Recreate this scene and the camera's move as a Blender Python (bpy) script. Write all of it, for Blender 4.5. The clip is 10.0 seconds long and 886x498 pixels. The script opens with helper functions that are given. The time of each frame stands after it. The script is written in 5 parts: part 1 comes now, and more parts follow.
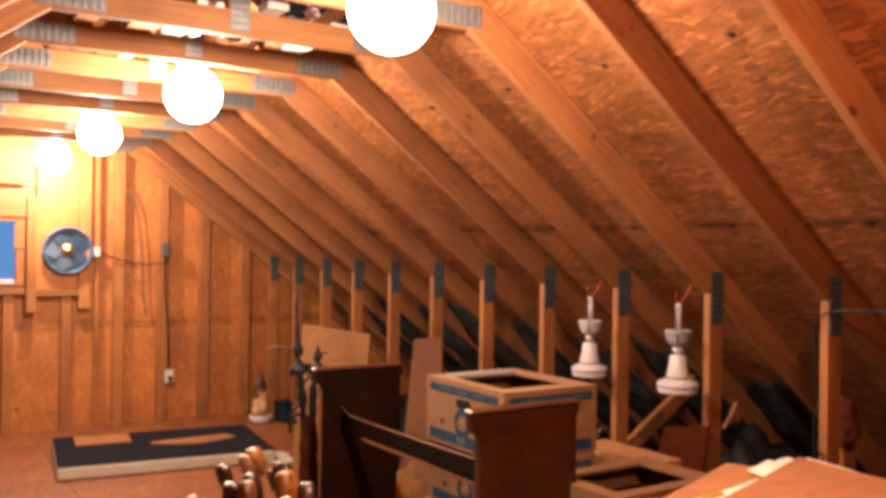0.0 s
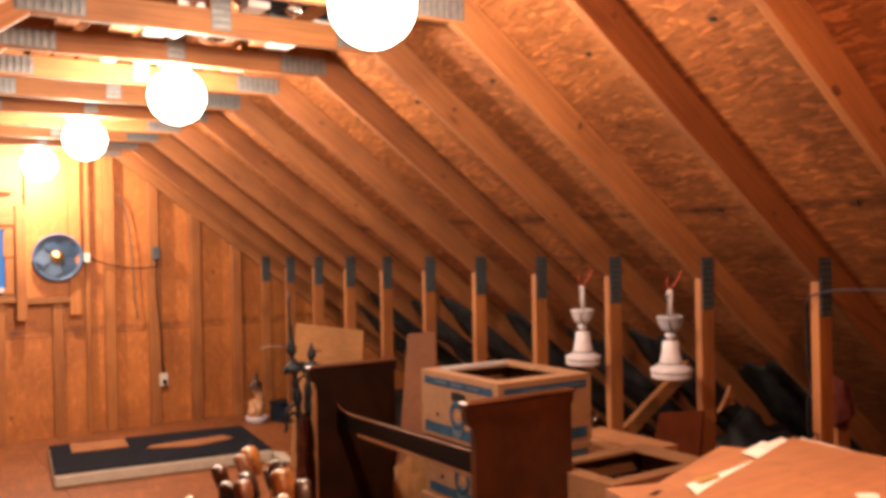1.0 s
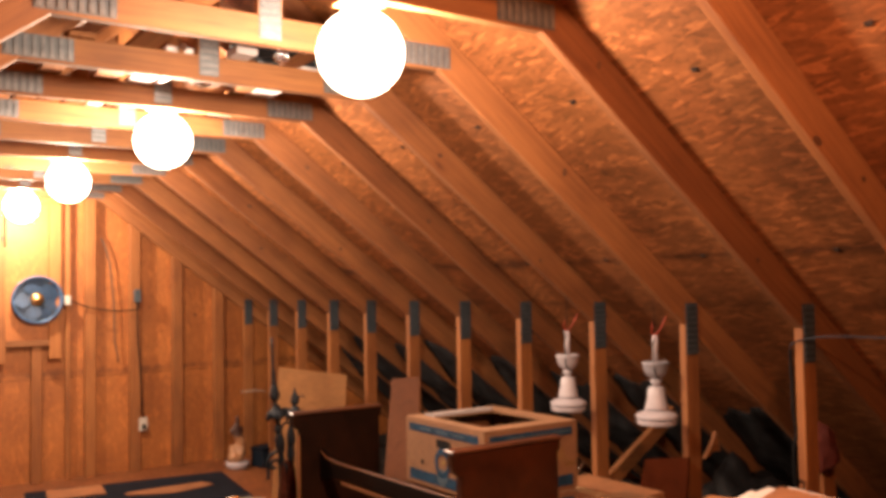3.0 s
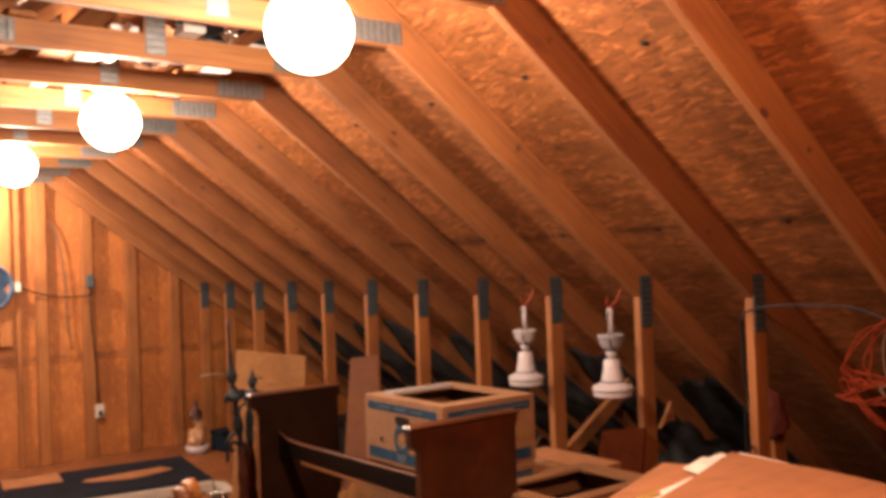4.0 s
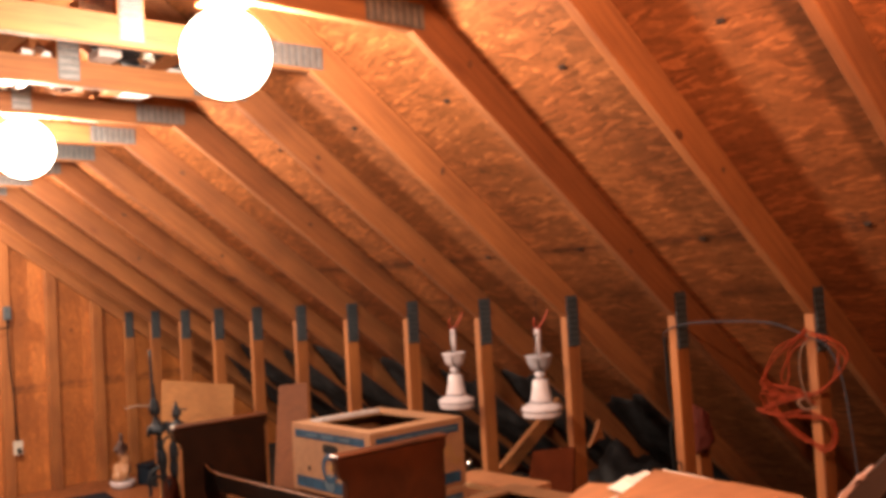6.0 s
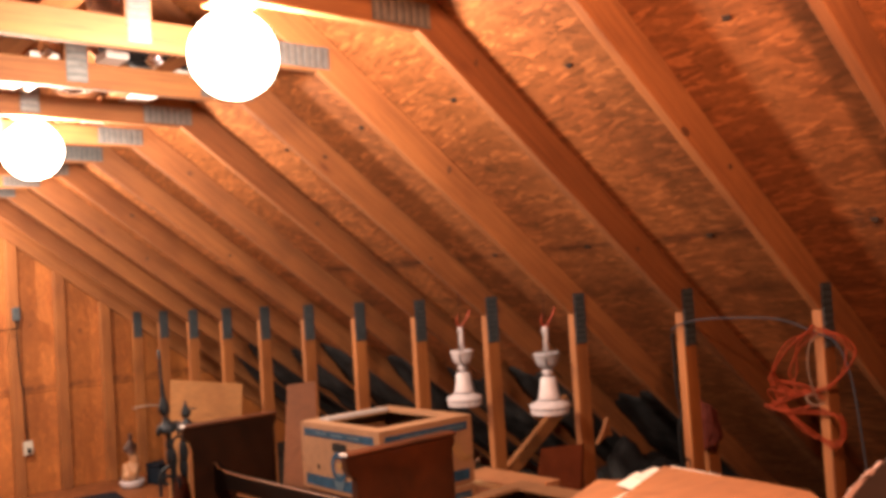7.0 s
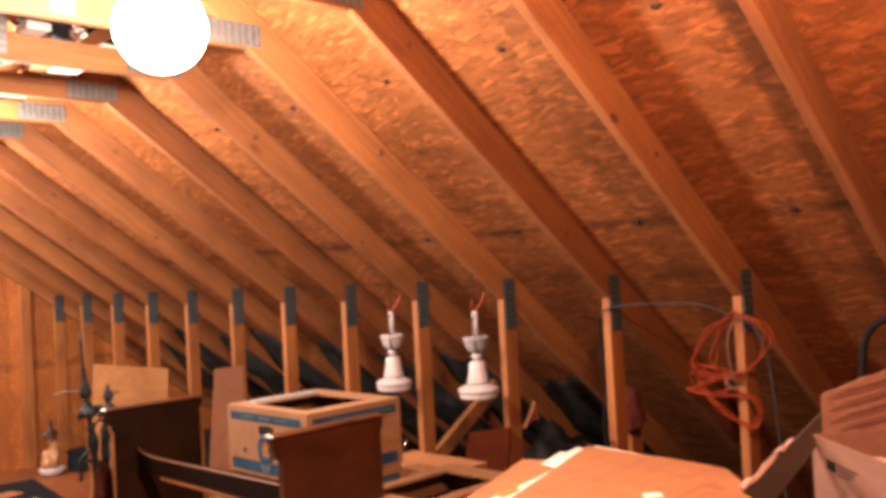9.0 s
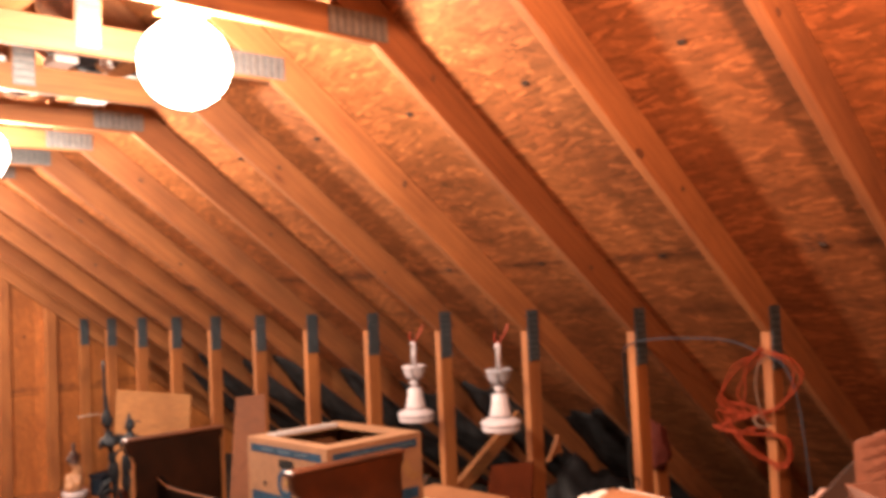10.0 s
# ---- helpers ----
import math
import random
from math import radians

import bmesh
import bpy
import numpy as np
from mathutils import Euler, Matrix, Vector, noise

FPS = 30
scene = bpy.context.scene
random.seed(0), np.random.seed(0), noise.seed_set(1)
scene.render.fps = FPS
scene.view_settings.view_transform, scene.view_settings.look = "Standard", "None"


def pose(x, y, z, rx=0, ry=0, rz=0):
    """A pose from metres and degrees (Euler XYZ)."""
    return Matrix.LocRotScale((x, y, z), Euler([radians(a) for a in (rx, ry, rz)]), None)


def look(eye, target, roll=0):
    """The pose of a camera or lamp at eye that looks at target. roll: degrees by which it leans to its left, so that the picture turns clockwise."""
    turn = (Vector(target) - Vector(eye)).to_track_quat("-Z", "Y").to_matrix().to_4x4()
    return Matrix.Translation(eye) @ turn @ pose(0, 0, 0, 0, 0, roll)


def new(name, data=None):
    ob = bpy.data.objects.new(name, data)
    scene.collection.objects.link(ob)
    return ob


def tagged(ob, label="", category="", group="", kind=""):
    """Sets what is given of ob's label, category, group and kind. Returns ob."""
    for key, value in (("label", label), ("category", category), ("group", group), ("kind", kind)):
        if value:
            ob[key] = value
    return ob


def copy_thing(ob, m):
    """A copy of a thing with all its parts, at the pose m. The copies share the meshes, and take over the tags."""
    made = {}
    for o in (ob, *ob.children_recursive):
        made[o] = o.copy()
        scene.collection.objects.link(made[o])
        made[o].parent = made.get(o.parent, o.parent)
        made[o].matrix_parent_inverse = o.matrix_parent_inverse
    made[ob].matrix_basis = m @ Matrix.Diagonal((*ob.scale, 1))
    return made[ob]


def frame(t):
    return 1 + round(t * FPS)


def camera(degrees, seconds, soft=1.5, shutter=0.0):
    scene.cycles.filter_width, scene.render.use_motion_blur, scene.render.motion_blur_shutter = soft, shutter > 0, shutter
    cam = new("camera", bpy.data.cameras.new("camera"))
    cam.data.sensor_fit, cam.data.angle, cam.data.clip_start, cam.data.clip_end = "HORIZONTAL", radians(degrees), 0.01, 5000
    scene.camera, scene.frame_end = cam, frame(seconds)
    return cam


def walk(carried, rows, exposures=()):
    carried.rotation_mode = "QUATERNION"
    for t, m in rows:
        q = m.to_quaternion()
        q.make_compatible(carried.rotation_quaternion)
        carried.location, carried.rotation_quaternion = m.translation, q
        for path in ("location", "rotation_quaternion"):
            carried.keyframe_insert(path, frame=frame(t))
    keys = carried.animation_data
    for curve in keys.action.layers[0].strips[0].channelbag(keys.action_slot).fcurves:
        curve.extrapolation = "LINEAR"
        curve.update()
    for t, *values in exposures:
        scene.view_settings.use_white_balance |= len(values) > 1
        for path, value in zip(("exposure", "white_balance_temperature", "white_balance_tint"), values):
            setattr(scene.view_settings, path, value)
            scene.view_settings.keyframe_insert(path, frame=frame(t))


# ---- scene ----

cam = camera(53.2, 10.0, soft=4.2, shutter=0.5)
PATH = [
    (0, (0.311, 0.317, 1.62), (1.387, 2.003, 1.623), 0.8),
    (0.5, (0.303, 0.307, 1.617), (1.396, 1.982, 1.615), -0.0),
    (1, (0.319, 0.313, 1.615), (1.41, 1.989, 1.606), -1.1),
    (1.5, (0.317, 0.319, 1.615), (1.41, 1.994, 1.624), -0.3),
    (2, (0.309, 0.318, 1.623), (1.44, 1.966, 1.684), 0.2),
    (3.5, (0.311, 0.32, 1.631), (1.445, 1.965, 1.709), -1.7),
    (4, (0.322, 0.312, 1.621), (1.521, 1.912, 1.657), -2.1),
    (4.5, (0.341, 0.308, 1.621), (1.584, 1.874, 1.693), -1.6),
    (5, (0.342, 0.306, 1.626), (1.598, 1.861, 1.678), -2.2),
    (5.5, (0.351, 0.309, 1.623), (1.637, 1.84, 1.666), -2.5),
    (6, (0.355, 0.3, 1.626), (1.671, 1.804, 1.705), -3.3),
    (7.5, (0.341, 0.296, 1.628), (1.643, 1.812, 1.7), -3.8),
    (8, (0.349, 0.298, 1.626), (1.661, 1.807, 1.687), -3.9),
    (8.5, (0.352, 0.297, 1.617), (1.701, 1.773, 1.65), -4.2),
    (9, (0.352, 0.29, 1.604), (1.767, 1.703, 1.646), -3.0),
    (9.5, (0.364, 0.286, 1.629), (1.807, 1.671, 1.674), -3.3),
    (10, (0.375, 0.304, 1.649), (1.752, 1.752, 1.742), -2.6),
]
EXPOSURE = [(0.0, -0.48, 6500), (2.0, -0.55, 6500), (3.5, -0.76, 6500), (4.5, -0.54, 6450), (6.0, -0.33, 6350), (8.0, -0.22, 6300), (9.0, 0.0, 6150), (10.0, 0.08, 6150)]
walk(cam, [(t, look(eye, target, roll)) for t, eye, target, roll in PATH],
     [(t, stops, kelvin, 10) for t, stops, kelvin in EXPOSURE])

# ---- world: night outside the attic ----
world = bpy.data.worlds.new("dusk")
scene.world = world
world.use_nodes = True
world.node_tree.nodes["Background"].inputs[0].default_value = (0.11, 0.27, 0.58, 1)
world.node_tree.nodes["Background"].inputs[1].default_value = 1.9

BULB_WATTS = 375.0
BULB_COLOUR = (1.0, 0.765, 0.57)
WARM_COLOUR = (1.0, 0.49, 0.27)
# radius of the glare round a bulb, wider than the bulb itself
GLARE_R = 0.130

# ---- the plan (metres) ----
PITCH = 0.75                     # 9 in 12 roof
ANG = math.atan(PITCH)
RIDGE_X = 1.513
POST_X = 3.575                   # room side of the knee-wall posts
SPACING = 0.6096
TRUSS_Y = 2.507
UNDER_Z = 1.437                  # underside of a rafter at POST_X
TIE_Z = 2.463
TIE_D = 0.102
GABLE_Y = TRUSS_Y + 10 * SPACING
BACK_Y = TRUSS_Y - 7 * SPACING
RAFTER_D = 0.140
LUMBER = 0.038


def under(x):
    """Height of the rafters' underside at x."""
    return UNDER_Z + PITCH * (POST_X - RIDGE_X - abs(x - RIDGE_X))


# ---- materials ----
def material(name):
    m = bpy.data.materials.new(name)
    m.use_nodes = True
    nt = m.node_tree
    return m, nt, nt.nodes["Principled BSDF"]


def node(nt, kind, **kw):
    n = nt.nodes.new(kind)
    for k, v in kw.items():
        n.inputs[k].default_value = v
    return n


def ramp(nt, src, stops):
    r = nt.nodes.new("ShaderNodeValToRGB")
    els = r.color_ramp.elements
    while len(els) < len(stops):
        els.new(0.5)
    for e, (p, c) in zip(els, stops):
        e.position, e.color = p, (*c, 1)
    nt.links.new(src, r.inputs[0])
    return r.outputs[0]


def mix(nt, kind, fac, a, b):
    m = nt.nodes.new("ShaderNodeMixRGB")
    m.blend_type = kind
    for sock, v in zip(m.inputs, (fac, a, b)):
        if isinstance(v, bpy.types.NodeSocket):
            nt.links.new(v, sock)
        else:
            sock.default_value = v if isinstance(v, float) else (*v, 1)
    return m.outputs[0]


def coords(nt, scale=(1, 1, 1), rot=(0, 0, 0), jitter=True):
    tc = nt.nodes.new("ShaderNodeTexCoord")
    out = tc.outputs["Object"]
    if jitter:
        info = nt.nodes.new("ShaderNodeObjectInfo")
        mul = nt.nodes.new("ShaderNodeMath")
        mul.operation = "MULTIPLY"
        mul.inputs[1].default_value = 37.0
        nt.links.new(info.outputs["Random"], mul.inputs[0])
        add = nt.nodes.new("ShaderNodeVectorMath")
        add.operation = "ADD"
        nt.links.new(out, add.inputs[0])
        nt.links.new(mul.outputs[0], add.inputs[1])
        out = add.outputs[0]
    r = nt.nodes.new("ShaderNodeMapping")
    r.inputs["Rotation"].default_value = rot
    nt.links.new(out, r.inputs["Vector"])
    s = nt.nodes.new("ShaderNodeMapping")
    s.inputs["Scale"].default_value = scale
    nt.links.new(r.outputs[0], s.inputs["Vector"])
    return s.outputs[0], r.outputs[0]


def bump(nt, bsdf, height, strength, distance):
    b = nt.nodes.new("ShaderNodeBump")
    b.inputs["Strength"].default_value, b.inputs["Distance"].default_value = strength, distance
    nt.links.new(height, b.inputs["Height"])
    nt.links.new(b.outputs[0], bsdf.inputs["Normal"])


def lumber(name, rot, light=(0.256, 0.103, 0.0290), dark=(0.160, 0.0545, 0.0135), knots=0.8):
    """Sawn pine: grain along local x after the turn, knots and a tone of its own for each board."""
    m, nt, bsdf = material(name)
    v, plain = coords(nt, (1.3, 28, 28), rot)
    grain = node(nt, "ShaderNodeTexNoise", Scale=2.0, Detail=5.0, Roughness=0.6, Distortion=0.6)
    nt.links.new(v, grain.inputs["Vector"])
    col = ramp(nt, grain.outputs["Fac"], [(0.3, dark), (0.62, light)])
    broad = node(nt, "ShaderNodeTexNoise", Scale=2.5, Detail=3.0)
    nt.links.new(plain, broad.inputs["Vector"])
    col = mix(nt, "MULTIPLY", 0.7, col, ramp(nt, broad.outputs["Fac"], [(0.30, (0.60, 0.53, 0.47)), (0.46, (0.88, 0.86, 0.84)), (0.68, (1.05, 1.05, 1.05))]))
    kv = nt.nodes.new("ShaderNodeMapping")
    kv.inputs["Scale"].default_value = (2.2, 5.5, 5.5)
    nt.links.new(plain, kv.inputs["Vector"])
    knot = node(nt, "ShaderNodeTexVoronoi", Scale=1.0)
    nt.links.new(kv.outputs[0], knot.inputs["Vector"])
    col = mix(nt, "MULTIPLY", knots, col, ramp(nt, knot.outputs["Distance"], [(0.02, (0.30, 0.18, 0.12)), (0.055, (0.55, 0.42, 0.34)), (0.085, (0.8, 0.72, 0.66)), (0.15, (1, 1, 1))]))
    info = nt.nodes.new("ShaderNodeObjectInfo")
    col = mix(nt, "MULTIPLY", 1.0, col, ramp(nt, info.outputs["Random"], [(0.0, (0.8, 0.76, 0.72)), (1.0, (1.1, 1.08, 1.02))]))
    nt.links.new(col, bsdf.inputs["Base Color"])
    bsdf.inputs["Roughness"].default_value = 0.72
    bump(nt, bsdf, grain.outputs["Fac"], 0.35, 0.003)
    return m


def strand_board(name, rot, tone=(1, 1, 1), spread=1.0, seams=()):
    """OSB: thin overlapping wood strands, dark chips, and water stains along some sheet joints."""
    m, nt, bsdf = material(name)
    mid = (0.212, 0.0735, 0.0205)
    lo, hi, tip = (tuple(c * (1 + spread * k * g) for c, g in zip(mid, (1, 1.1, 1.5))) for k in (-0.30, 0.24, 0.85))
    _, flat = coords(nt, (1, 1, 1), rot, jitter=False)
    warp = node(nt, "ShaderNodeTexNoise", Scale=11.0, Detail=2.0)
    nt.links.new(flat, warp.inputs["Vector"])
    cols, heights = [], []
    for turn, scale in ((1.62, (9, 44, 9)), (1.48, (11, 54, 11)), (1.10, (14, 46, 14)), (1.80, (16, 68, 16))):
        r = nt.nodes.new("ShaderNodeMapping")
        r.inputs["Rotation"].default_value = (0, 0, turn)
        nt.links.new(flat, r.inputs["Vector"])
        s = nt.nodes.new("ShaderNodeMapping")
        s.inputs["Scale"].default_value = scale
        nt.links.new(r.outputs[0], s.inputs["Vector"])
        wm = nt.nodes.new("ShaderNodeVectorMath")
        wm.operation = "MULTIPLY_ADD"
        wm.inputs[1].default_value = (0.10, 0.16, 0.10)
        nt.links.new(warp.outputs["Color"], wm.inputs[0])
        nt.links.new(s.outputs[0], wm.inputs[2])
        vor = node(nt, "ShaderNodeTexVoronoi", Scale=1.0)
        nt.links.new(wm.outputs[0], vor.inputs["Vector"])
        sep = nt.nodes.new("ShaderNodeSeparateColor")
        nt.links.new(vor.outputs["Color"], sep.inputs[0])
        cols.append((ramp(nt, sep.outputs[0], [(0.0, lo), (0.4, mid), (0.8, hi), (0.9, tuple(c * 1.3 for c in hi)), (1.0, tip)]), sep.outputs[1]))
        heights.append(sep.outputs[2])
    pick1 = ramp(nt, cols[0][1], [(0.45, (0, 0, 0)), (0.5, (1, 1, 1))])
    pick2 = ramp(nt, cols[2][1], [(0.62, (0, 0, 0)), (0.66, (1, 1, 1))])
    pick3 = ramp(nt, cols[3][1], [(0.56, (0, 0, 0)), (0.60, (1, 1, 1))])
    col = mix(nt, "MIX", pick1, cols[0][0], cols[1][0])
    col = mix(nt, "MIX", pick2, col, cols[2][0])
    col = mix(nt, "MIX", pick3, col, cols[3][0])
    fine = node(nt, "ShaderNodeTexNoise", Scale=55.0, Detail=4.0)
    nt.links.new(flat, fine.inputs["Vector"])
    col = mix(nt, "MULTIPLY", 0.6, col, ramp(nt, fine.outputs["Fac"], [(0.3, (0.72, 0.68, 0.64)), (0.65, (1.08, 1.08, 1.08))]))
    big = node(nt, "ShaderNodeTexNoise", Scale=1.6, Detail=5.0, Roughness=0.6)
    nt.links.new(flat, big.inputs["Vector"])
    col = mix(nt, "MULTIPLY", 0.85, col, ramp(nt, big.outputs["Fac"], [(0.34, (0.70, 0.63, 0.58)), (0.62, (1.08, 1.08, 1.08))]))
    chip = node(nt, "ShaderNodeTexVoronoi", Scale=2.4)
    nt.links.new(mix(nt, "ADD", 0.05, flat, warp.outputs["Color"]), chip.inputs["Vector"])
    col = mix(nt, "MULTIPLY", 1.0, col, ramp(nt, chip.outputs["Distance"], [(0.034, (0.24, 0.23, 0.25)), (0.065, (1, 1, 1))]))
    blot = node(nt, "ShaderNodeTexNoise", Scale=5.0, Detail=6.0, Roughness=0.72)
    nt.links.new(flat, blot.inputs["Vector"])
    axes = nt.nodes.new("ShaderNodeSeparateXYZ")
    nt.links.new(flat, axes.inputs[0])
    for axis, at, width, depth in seams:
        off = node(nt, "ShaderNodeMath")
        off.operation = "SUBTRACT"
        off.inputs[1].default_value = at
        nt.links.new(axes.outputs[axis], off.inputs[0])
        gap = nt.nodes.new("ShaderNodeMath")
        gap.operation = "ABSOLUTE"
        nt.links.new(off.outputs[0], gap.inputs[0])
        near = nt.nodes.new("ShaderNodeMath")
        near.operation = "MULTIPLY_ADD"
        near.inputs[1].default_value = -1.0 / width
        near.inputs[2].default_value = 1.0
        nt.links.new(gap.outputs[0], near.inputs[0])
        both = nt.nodes.new("ShaderNodeMath")
        both.operation = "MULTIPLY"
        both.use_clamp = True
        nt.links.new(near.outputs[0], both.inputs[0])
        nt.links.new(blot.outputs["Fac"], both.inputs[1])
        col = mix(nt, "MULTIPLY", depth, col, ramp(nt, both.outputs[0], [(0.33, (1, 1, 1)), (0.56, (0.26, 0.21, 0.19))]))
    col = mix(nt, "MULTIPLY", 1.0, col, tone)
    nt.links.new(col, bsdf.inputs["Base Color"])
    bsdf.inputs["Roughness"].default_value = 0.62
    bump(nt, bsdf, heights[0], 0.35, 0.0012)
    return m


def plain(name, colour, rough=0.6, metal=0.0, vary=0.25, scale=14.0, bumps=0.15, coat=0.0):
    m, nt, bsdf = material(name)
    _, v = coords(nt)
    n = node(nt, "ShaderNodeTexNoise", Scale=scale, Detail=5.0, Roughness=0.65)
    nt.links.new(v, n.inputs["Vector"])
    lo = tuple(c * (1 - vary) for c in colour)
    hi = tuple(min(1.0, c * (1 + vary * 0.6)) for c in colour)
    col = ramp(nt, n.outputs["Fac"], [(0.3, lo), (0.7, hi)])
    n2 = node(nt, "ShaderNodeTexNoise", Scale=scale / 7, Detail=2.0)
    nt.links.new(v, n2.inputs["Vector"])
    col = mix(nt, "MULTIPLY", 0.6, col, ramp(nt, n2.outputs["Fac"], [(0.3, (0.75, 0.75, 0.75)), (0.65, (1, 1, 1))]))
    nt.links.new(col, bsdf.inputs["Base Color"])
    bsdf.inputs["Roughness"].default_value, bsdf.inputs["Metallic"].default_value = rough, metal
    bsdf.inputs["Coat Weight"].default_value = coat
    if max(colour) < 0.08 and not coat:
        bsdf.inputs["Specular IOR Level"].default_value = 0.12
    bump(nt, bsdf, n.outputs["Fac"], bumps, 0.002)
    return m


def two_tone(name, low, high, height):
    """Glaze of two colours that meet at a wavy line at this height of the thing."""
    m, nt, bsdf = material(name)
    tc = node(nt, "ShaderNodeTexCoord")
    n = node(nt, "ShaderNodeTexNoise", Scale=22.0, Detail=4.0)
    nt.links.new(tc.outputs["Object"], n.inputs["Vector"])
    sep = node(nt, "ShaderNodeSeparateXYZ")
    nt.links.new(tc.outputs["Object"], sep.inputs[0])
    wave = node(nt, "ShaderNodeMath")
    wave.operation = "MULTIPLY_ADD"
    nt.links.new(n.outputs["Fac"], wave.inputs[0])
    wave.inputs[1].default_value = 0.12
    nt.links.new(sep.outputs["Z"], wave.inputs[2])
    edge = height + 0.06
    col = ramp(nt, wave.outputs[0], [(edge - 0.015, low), (edge + 0.015, high)])
    speck = ramp(nt, n.outputs["Fac"], [(0.35, (0.7, 0.66, 0.6)), (0.6, (1, 1, 1))])
    nt.links.new(mix(nt, "MULTIPLY", 0.8, col, speck), bsdf.inputs["Base Color"])
    bsdf.inputs["Roughness"].default_value = 0.4
    return m


Y90 = math.radians(90)
PINE_X = lumber("pine_along_x", (0, 0, 0))
PINE_Y = lumber("pine_along_y", (0, 0, -Y90))
PINE_Z = lumber("pine_upright", (0, Y90, 0), (0.305, 0.117, 0.0300), (0.205, 0.067, 0.0155))
PINE_R = lumber("pine_rafter_right", (0, -ANG, 0), (0.242, 0.0920, 0.0265), (0.160, 0.0535, 0.0145))
PINE_L = lumber("pine_rafter_left", (0, ANG, 0), (0.242, 0.0920, 0.0265), (0.160, 0.0535, 0.0145))
SLOPE_0 = 0.8 * RIDGE_X - 0.6 * under(RIDGE_X)
OSB_ROOF_R = strand_board("strand_board_roof_right", (0, -ANG, 0), spread=1.0, seams=((0, SLOPE_0 + 2.25, 0.13, 0.85), (0, SLOPE_0 + 2.62, 0.16, 0.55)))
OSB_ROOF_L = strand_board("strand_board_roof_left", (0, ANG, 0))
OSB_WALL = strand_board("strand_board_wall", (Y90, 0, 0), (1.55, 1.50, 1.10), 0.28, seams=((1, -0.92, 0.13, 0.7),))
OSB_FLOOR = strand_board("strand_board_floor", (0, 0, 0), (0.80, 0.72, 0.60), 0.5)


def cardboard(name, colour):
    """Brown board: faint flutes, scuffs, dark rub marks and paler worn spots."""
    m, nt, bsdf = material(name)
    stretched, v = coords(nt, (3, 30, 30))
    flute = node(nt, "ShaderNodeTexNoise", Scale=1.5, Detail=3.0)
    nt.links.new(stretched, flute.inputs["Vector"])
    col = ramp(nt, flute.outputs["Fac"], [(0.3, tuple(c * 0.86 for c in colour)), (0.7, tuple(c * 1.08 for c in colour))])
    for scale, stops in ((2.2, [(0.32, (0.7, 0.64, 0.6)), (0.6, (1, 1, 1))]), (9.0, [(0.28, (0.66, 0.58, 0.52)), (0.42, (1, 1, 1)), (0.66, (1, 1, 1)), (0.76, (1.2, 1.22, 1.25))])):
        n = node(nt, "ShaderNodeTexNoise", Scale=scale, Detail=5.0, Roughness=0.62, Distortion=0.8)
        nt.links.new(v, n.inputs["Vector"])
        col = mix(nt, "MULTIPLY", 0.8, col, ramp(nt, n.outputs["Fac"], stops))
    nt.links.new(col, bsdf.inputs["Base Color"])
    bsdf.inputs["Roughness"].default_value = 0.85
    bump(nt, bsdf, n.outputs["Fac"], 0.3, 0.004)
    return m


STEEL_GAP_SHADE = plain("plate_gap_shade", (0.050, 0.064, 0.078), 0.6, 0.2, 0.3, 40)
STEEL = plain("galvanised_plate", (0.060, 0.078, 0.093), 0.55, 0.3, 0.35, 40)
STEEL_GLARE_GAP = plain("glare_lit_plate_gap", (0.115, 0.120, 0.128), 0.5, 0.4, 0.3, 40)
STEEL_GLARE = plain("glare_lit_plate", (0.18, 0.18, 0.185), 0.42, 0.6, 0.3, 40)
CARD = cardboard("brown_cardboard", (0.240, 0.092, 0.030))
CARD_TAN = cardboard("tan_cardboard", (0.250, 0.115, 0.038))
CARD_GREY = cardboard("greyed_cardboard", (0.190, 0.088, 0.036))
GREY_CARD = cardboard("pale_printed_board", (0.25, 0.225, 0.225))
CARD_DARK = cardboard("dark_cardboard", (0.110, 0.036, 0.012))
BLUE_INK = plain("blue_print", (0.014, 0.040, 0.076), 0.8, 0, 0.45, 18)
PALE_INK = plain("pale_blue_print", (0.035, 0.062, 0.090), 0.8)
YELLOW_INK = plain("yellow_print", (0.25, 0.135, 0.02), 0.8)
BLACK_INK_AND_HOLES = plain("black_print_and_hole_dark", (0.008, 0.007, 0.007), 0.9)
# far panel and rail: darker copies of the cherry, shade in the colour
SHADED_CHERRY = plain("shaded_cherry_wood", (0.012, 0.0034, 0.0011), 0.5, 0, 0.6, 6, 0.04)
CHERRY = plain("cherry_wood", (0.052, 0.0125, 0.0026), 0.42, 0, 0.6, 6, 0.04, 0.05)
RAIL_SHADED = plain("shaded_rail_wood", (0.0025, 0.0012, 0.001), 0.5, 0, 0.4, 8)
WHITE_ENAMEL = plain("white_enamel", (0.45, 0.414, 0.45), 0.35, 0, 0.14, 12, 0.03, 0.3)
WHITE_CLOTH = plain("white_ticking", (0.4, 0.344, 0.288), 0.9, 0, 0.15, 20)
DARK_CLOTH = plain("navy_cover", (0.006, 0.0085, 0.015), 0.95, 0, 0.45, 12)
IRON = plain("black_iron", (0.016, 0.019, 0.024), 0.65, 0.3, 0.4, 30)
BRASS = plain("brass", (0.65, 0.42, 0.16), 0.3, 1.0, 0.15, 30)
CHROME = plain("chrome", (0.75, 0.75, 0.75), 0.15, 1.0, 0.05, 30, 0.02)
PERSIMMON = plain("varnished_wood", (0.24, 0.084, 0.016), 0.40, 0, 0.8, 26, 0.12, 0.35)
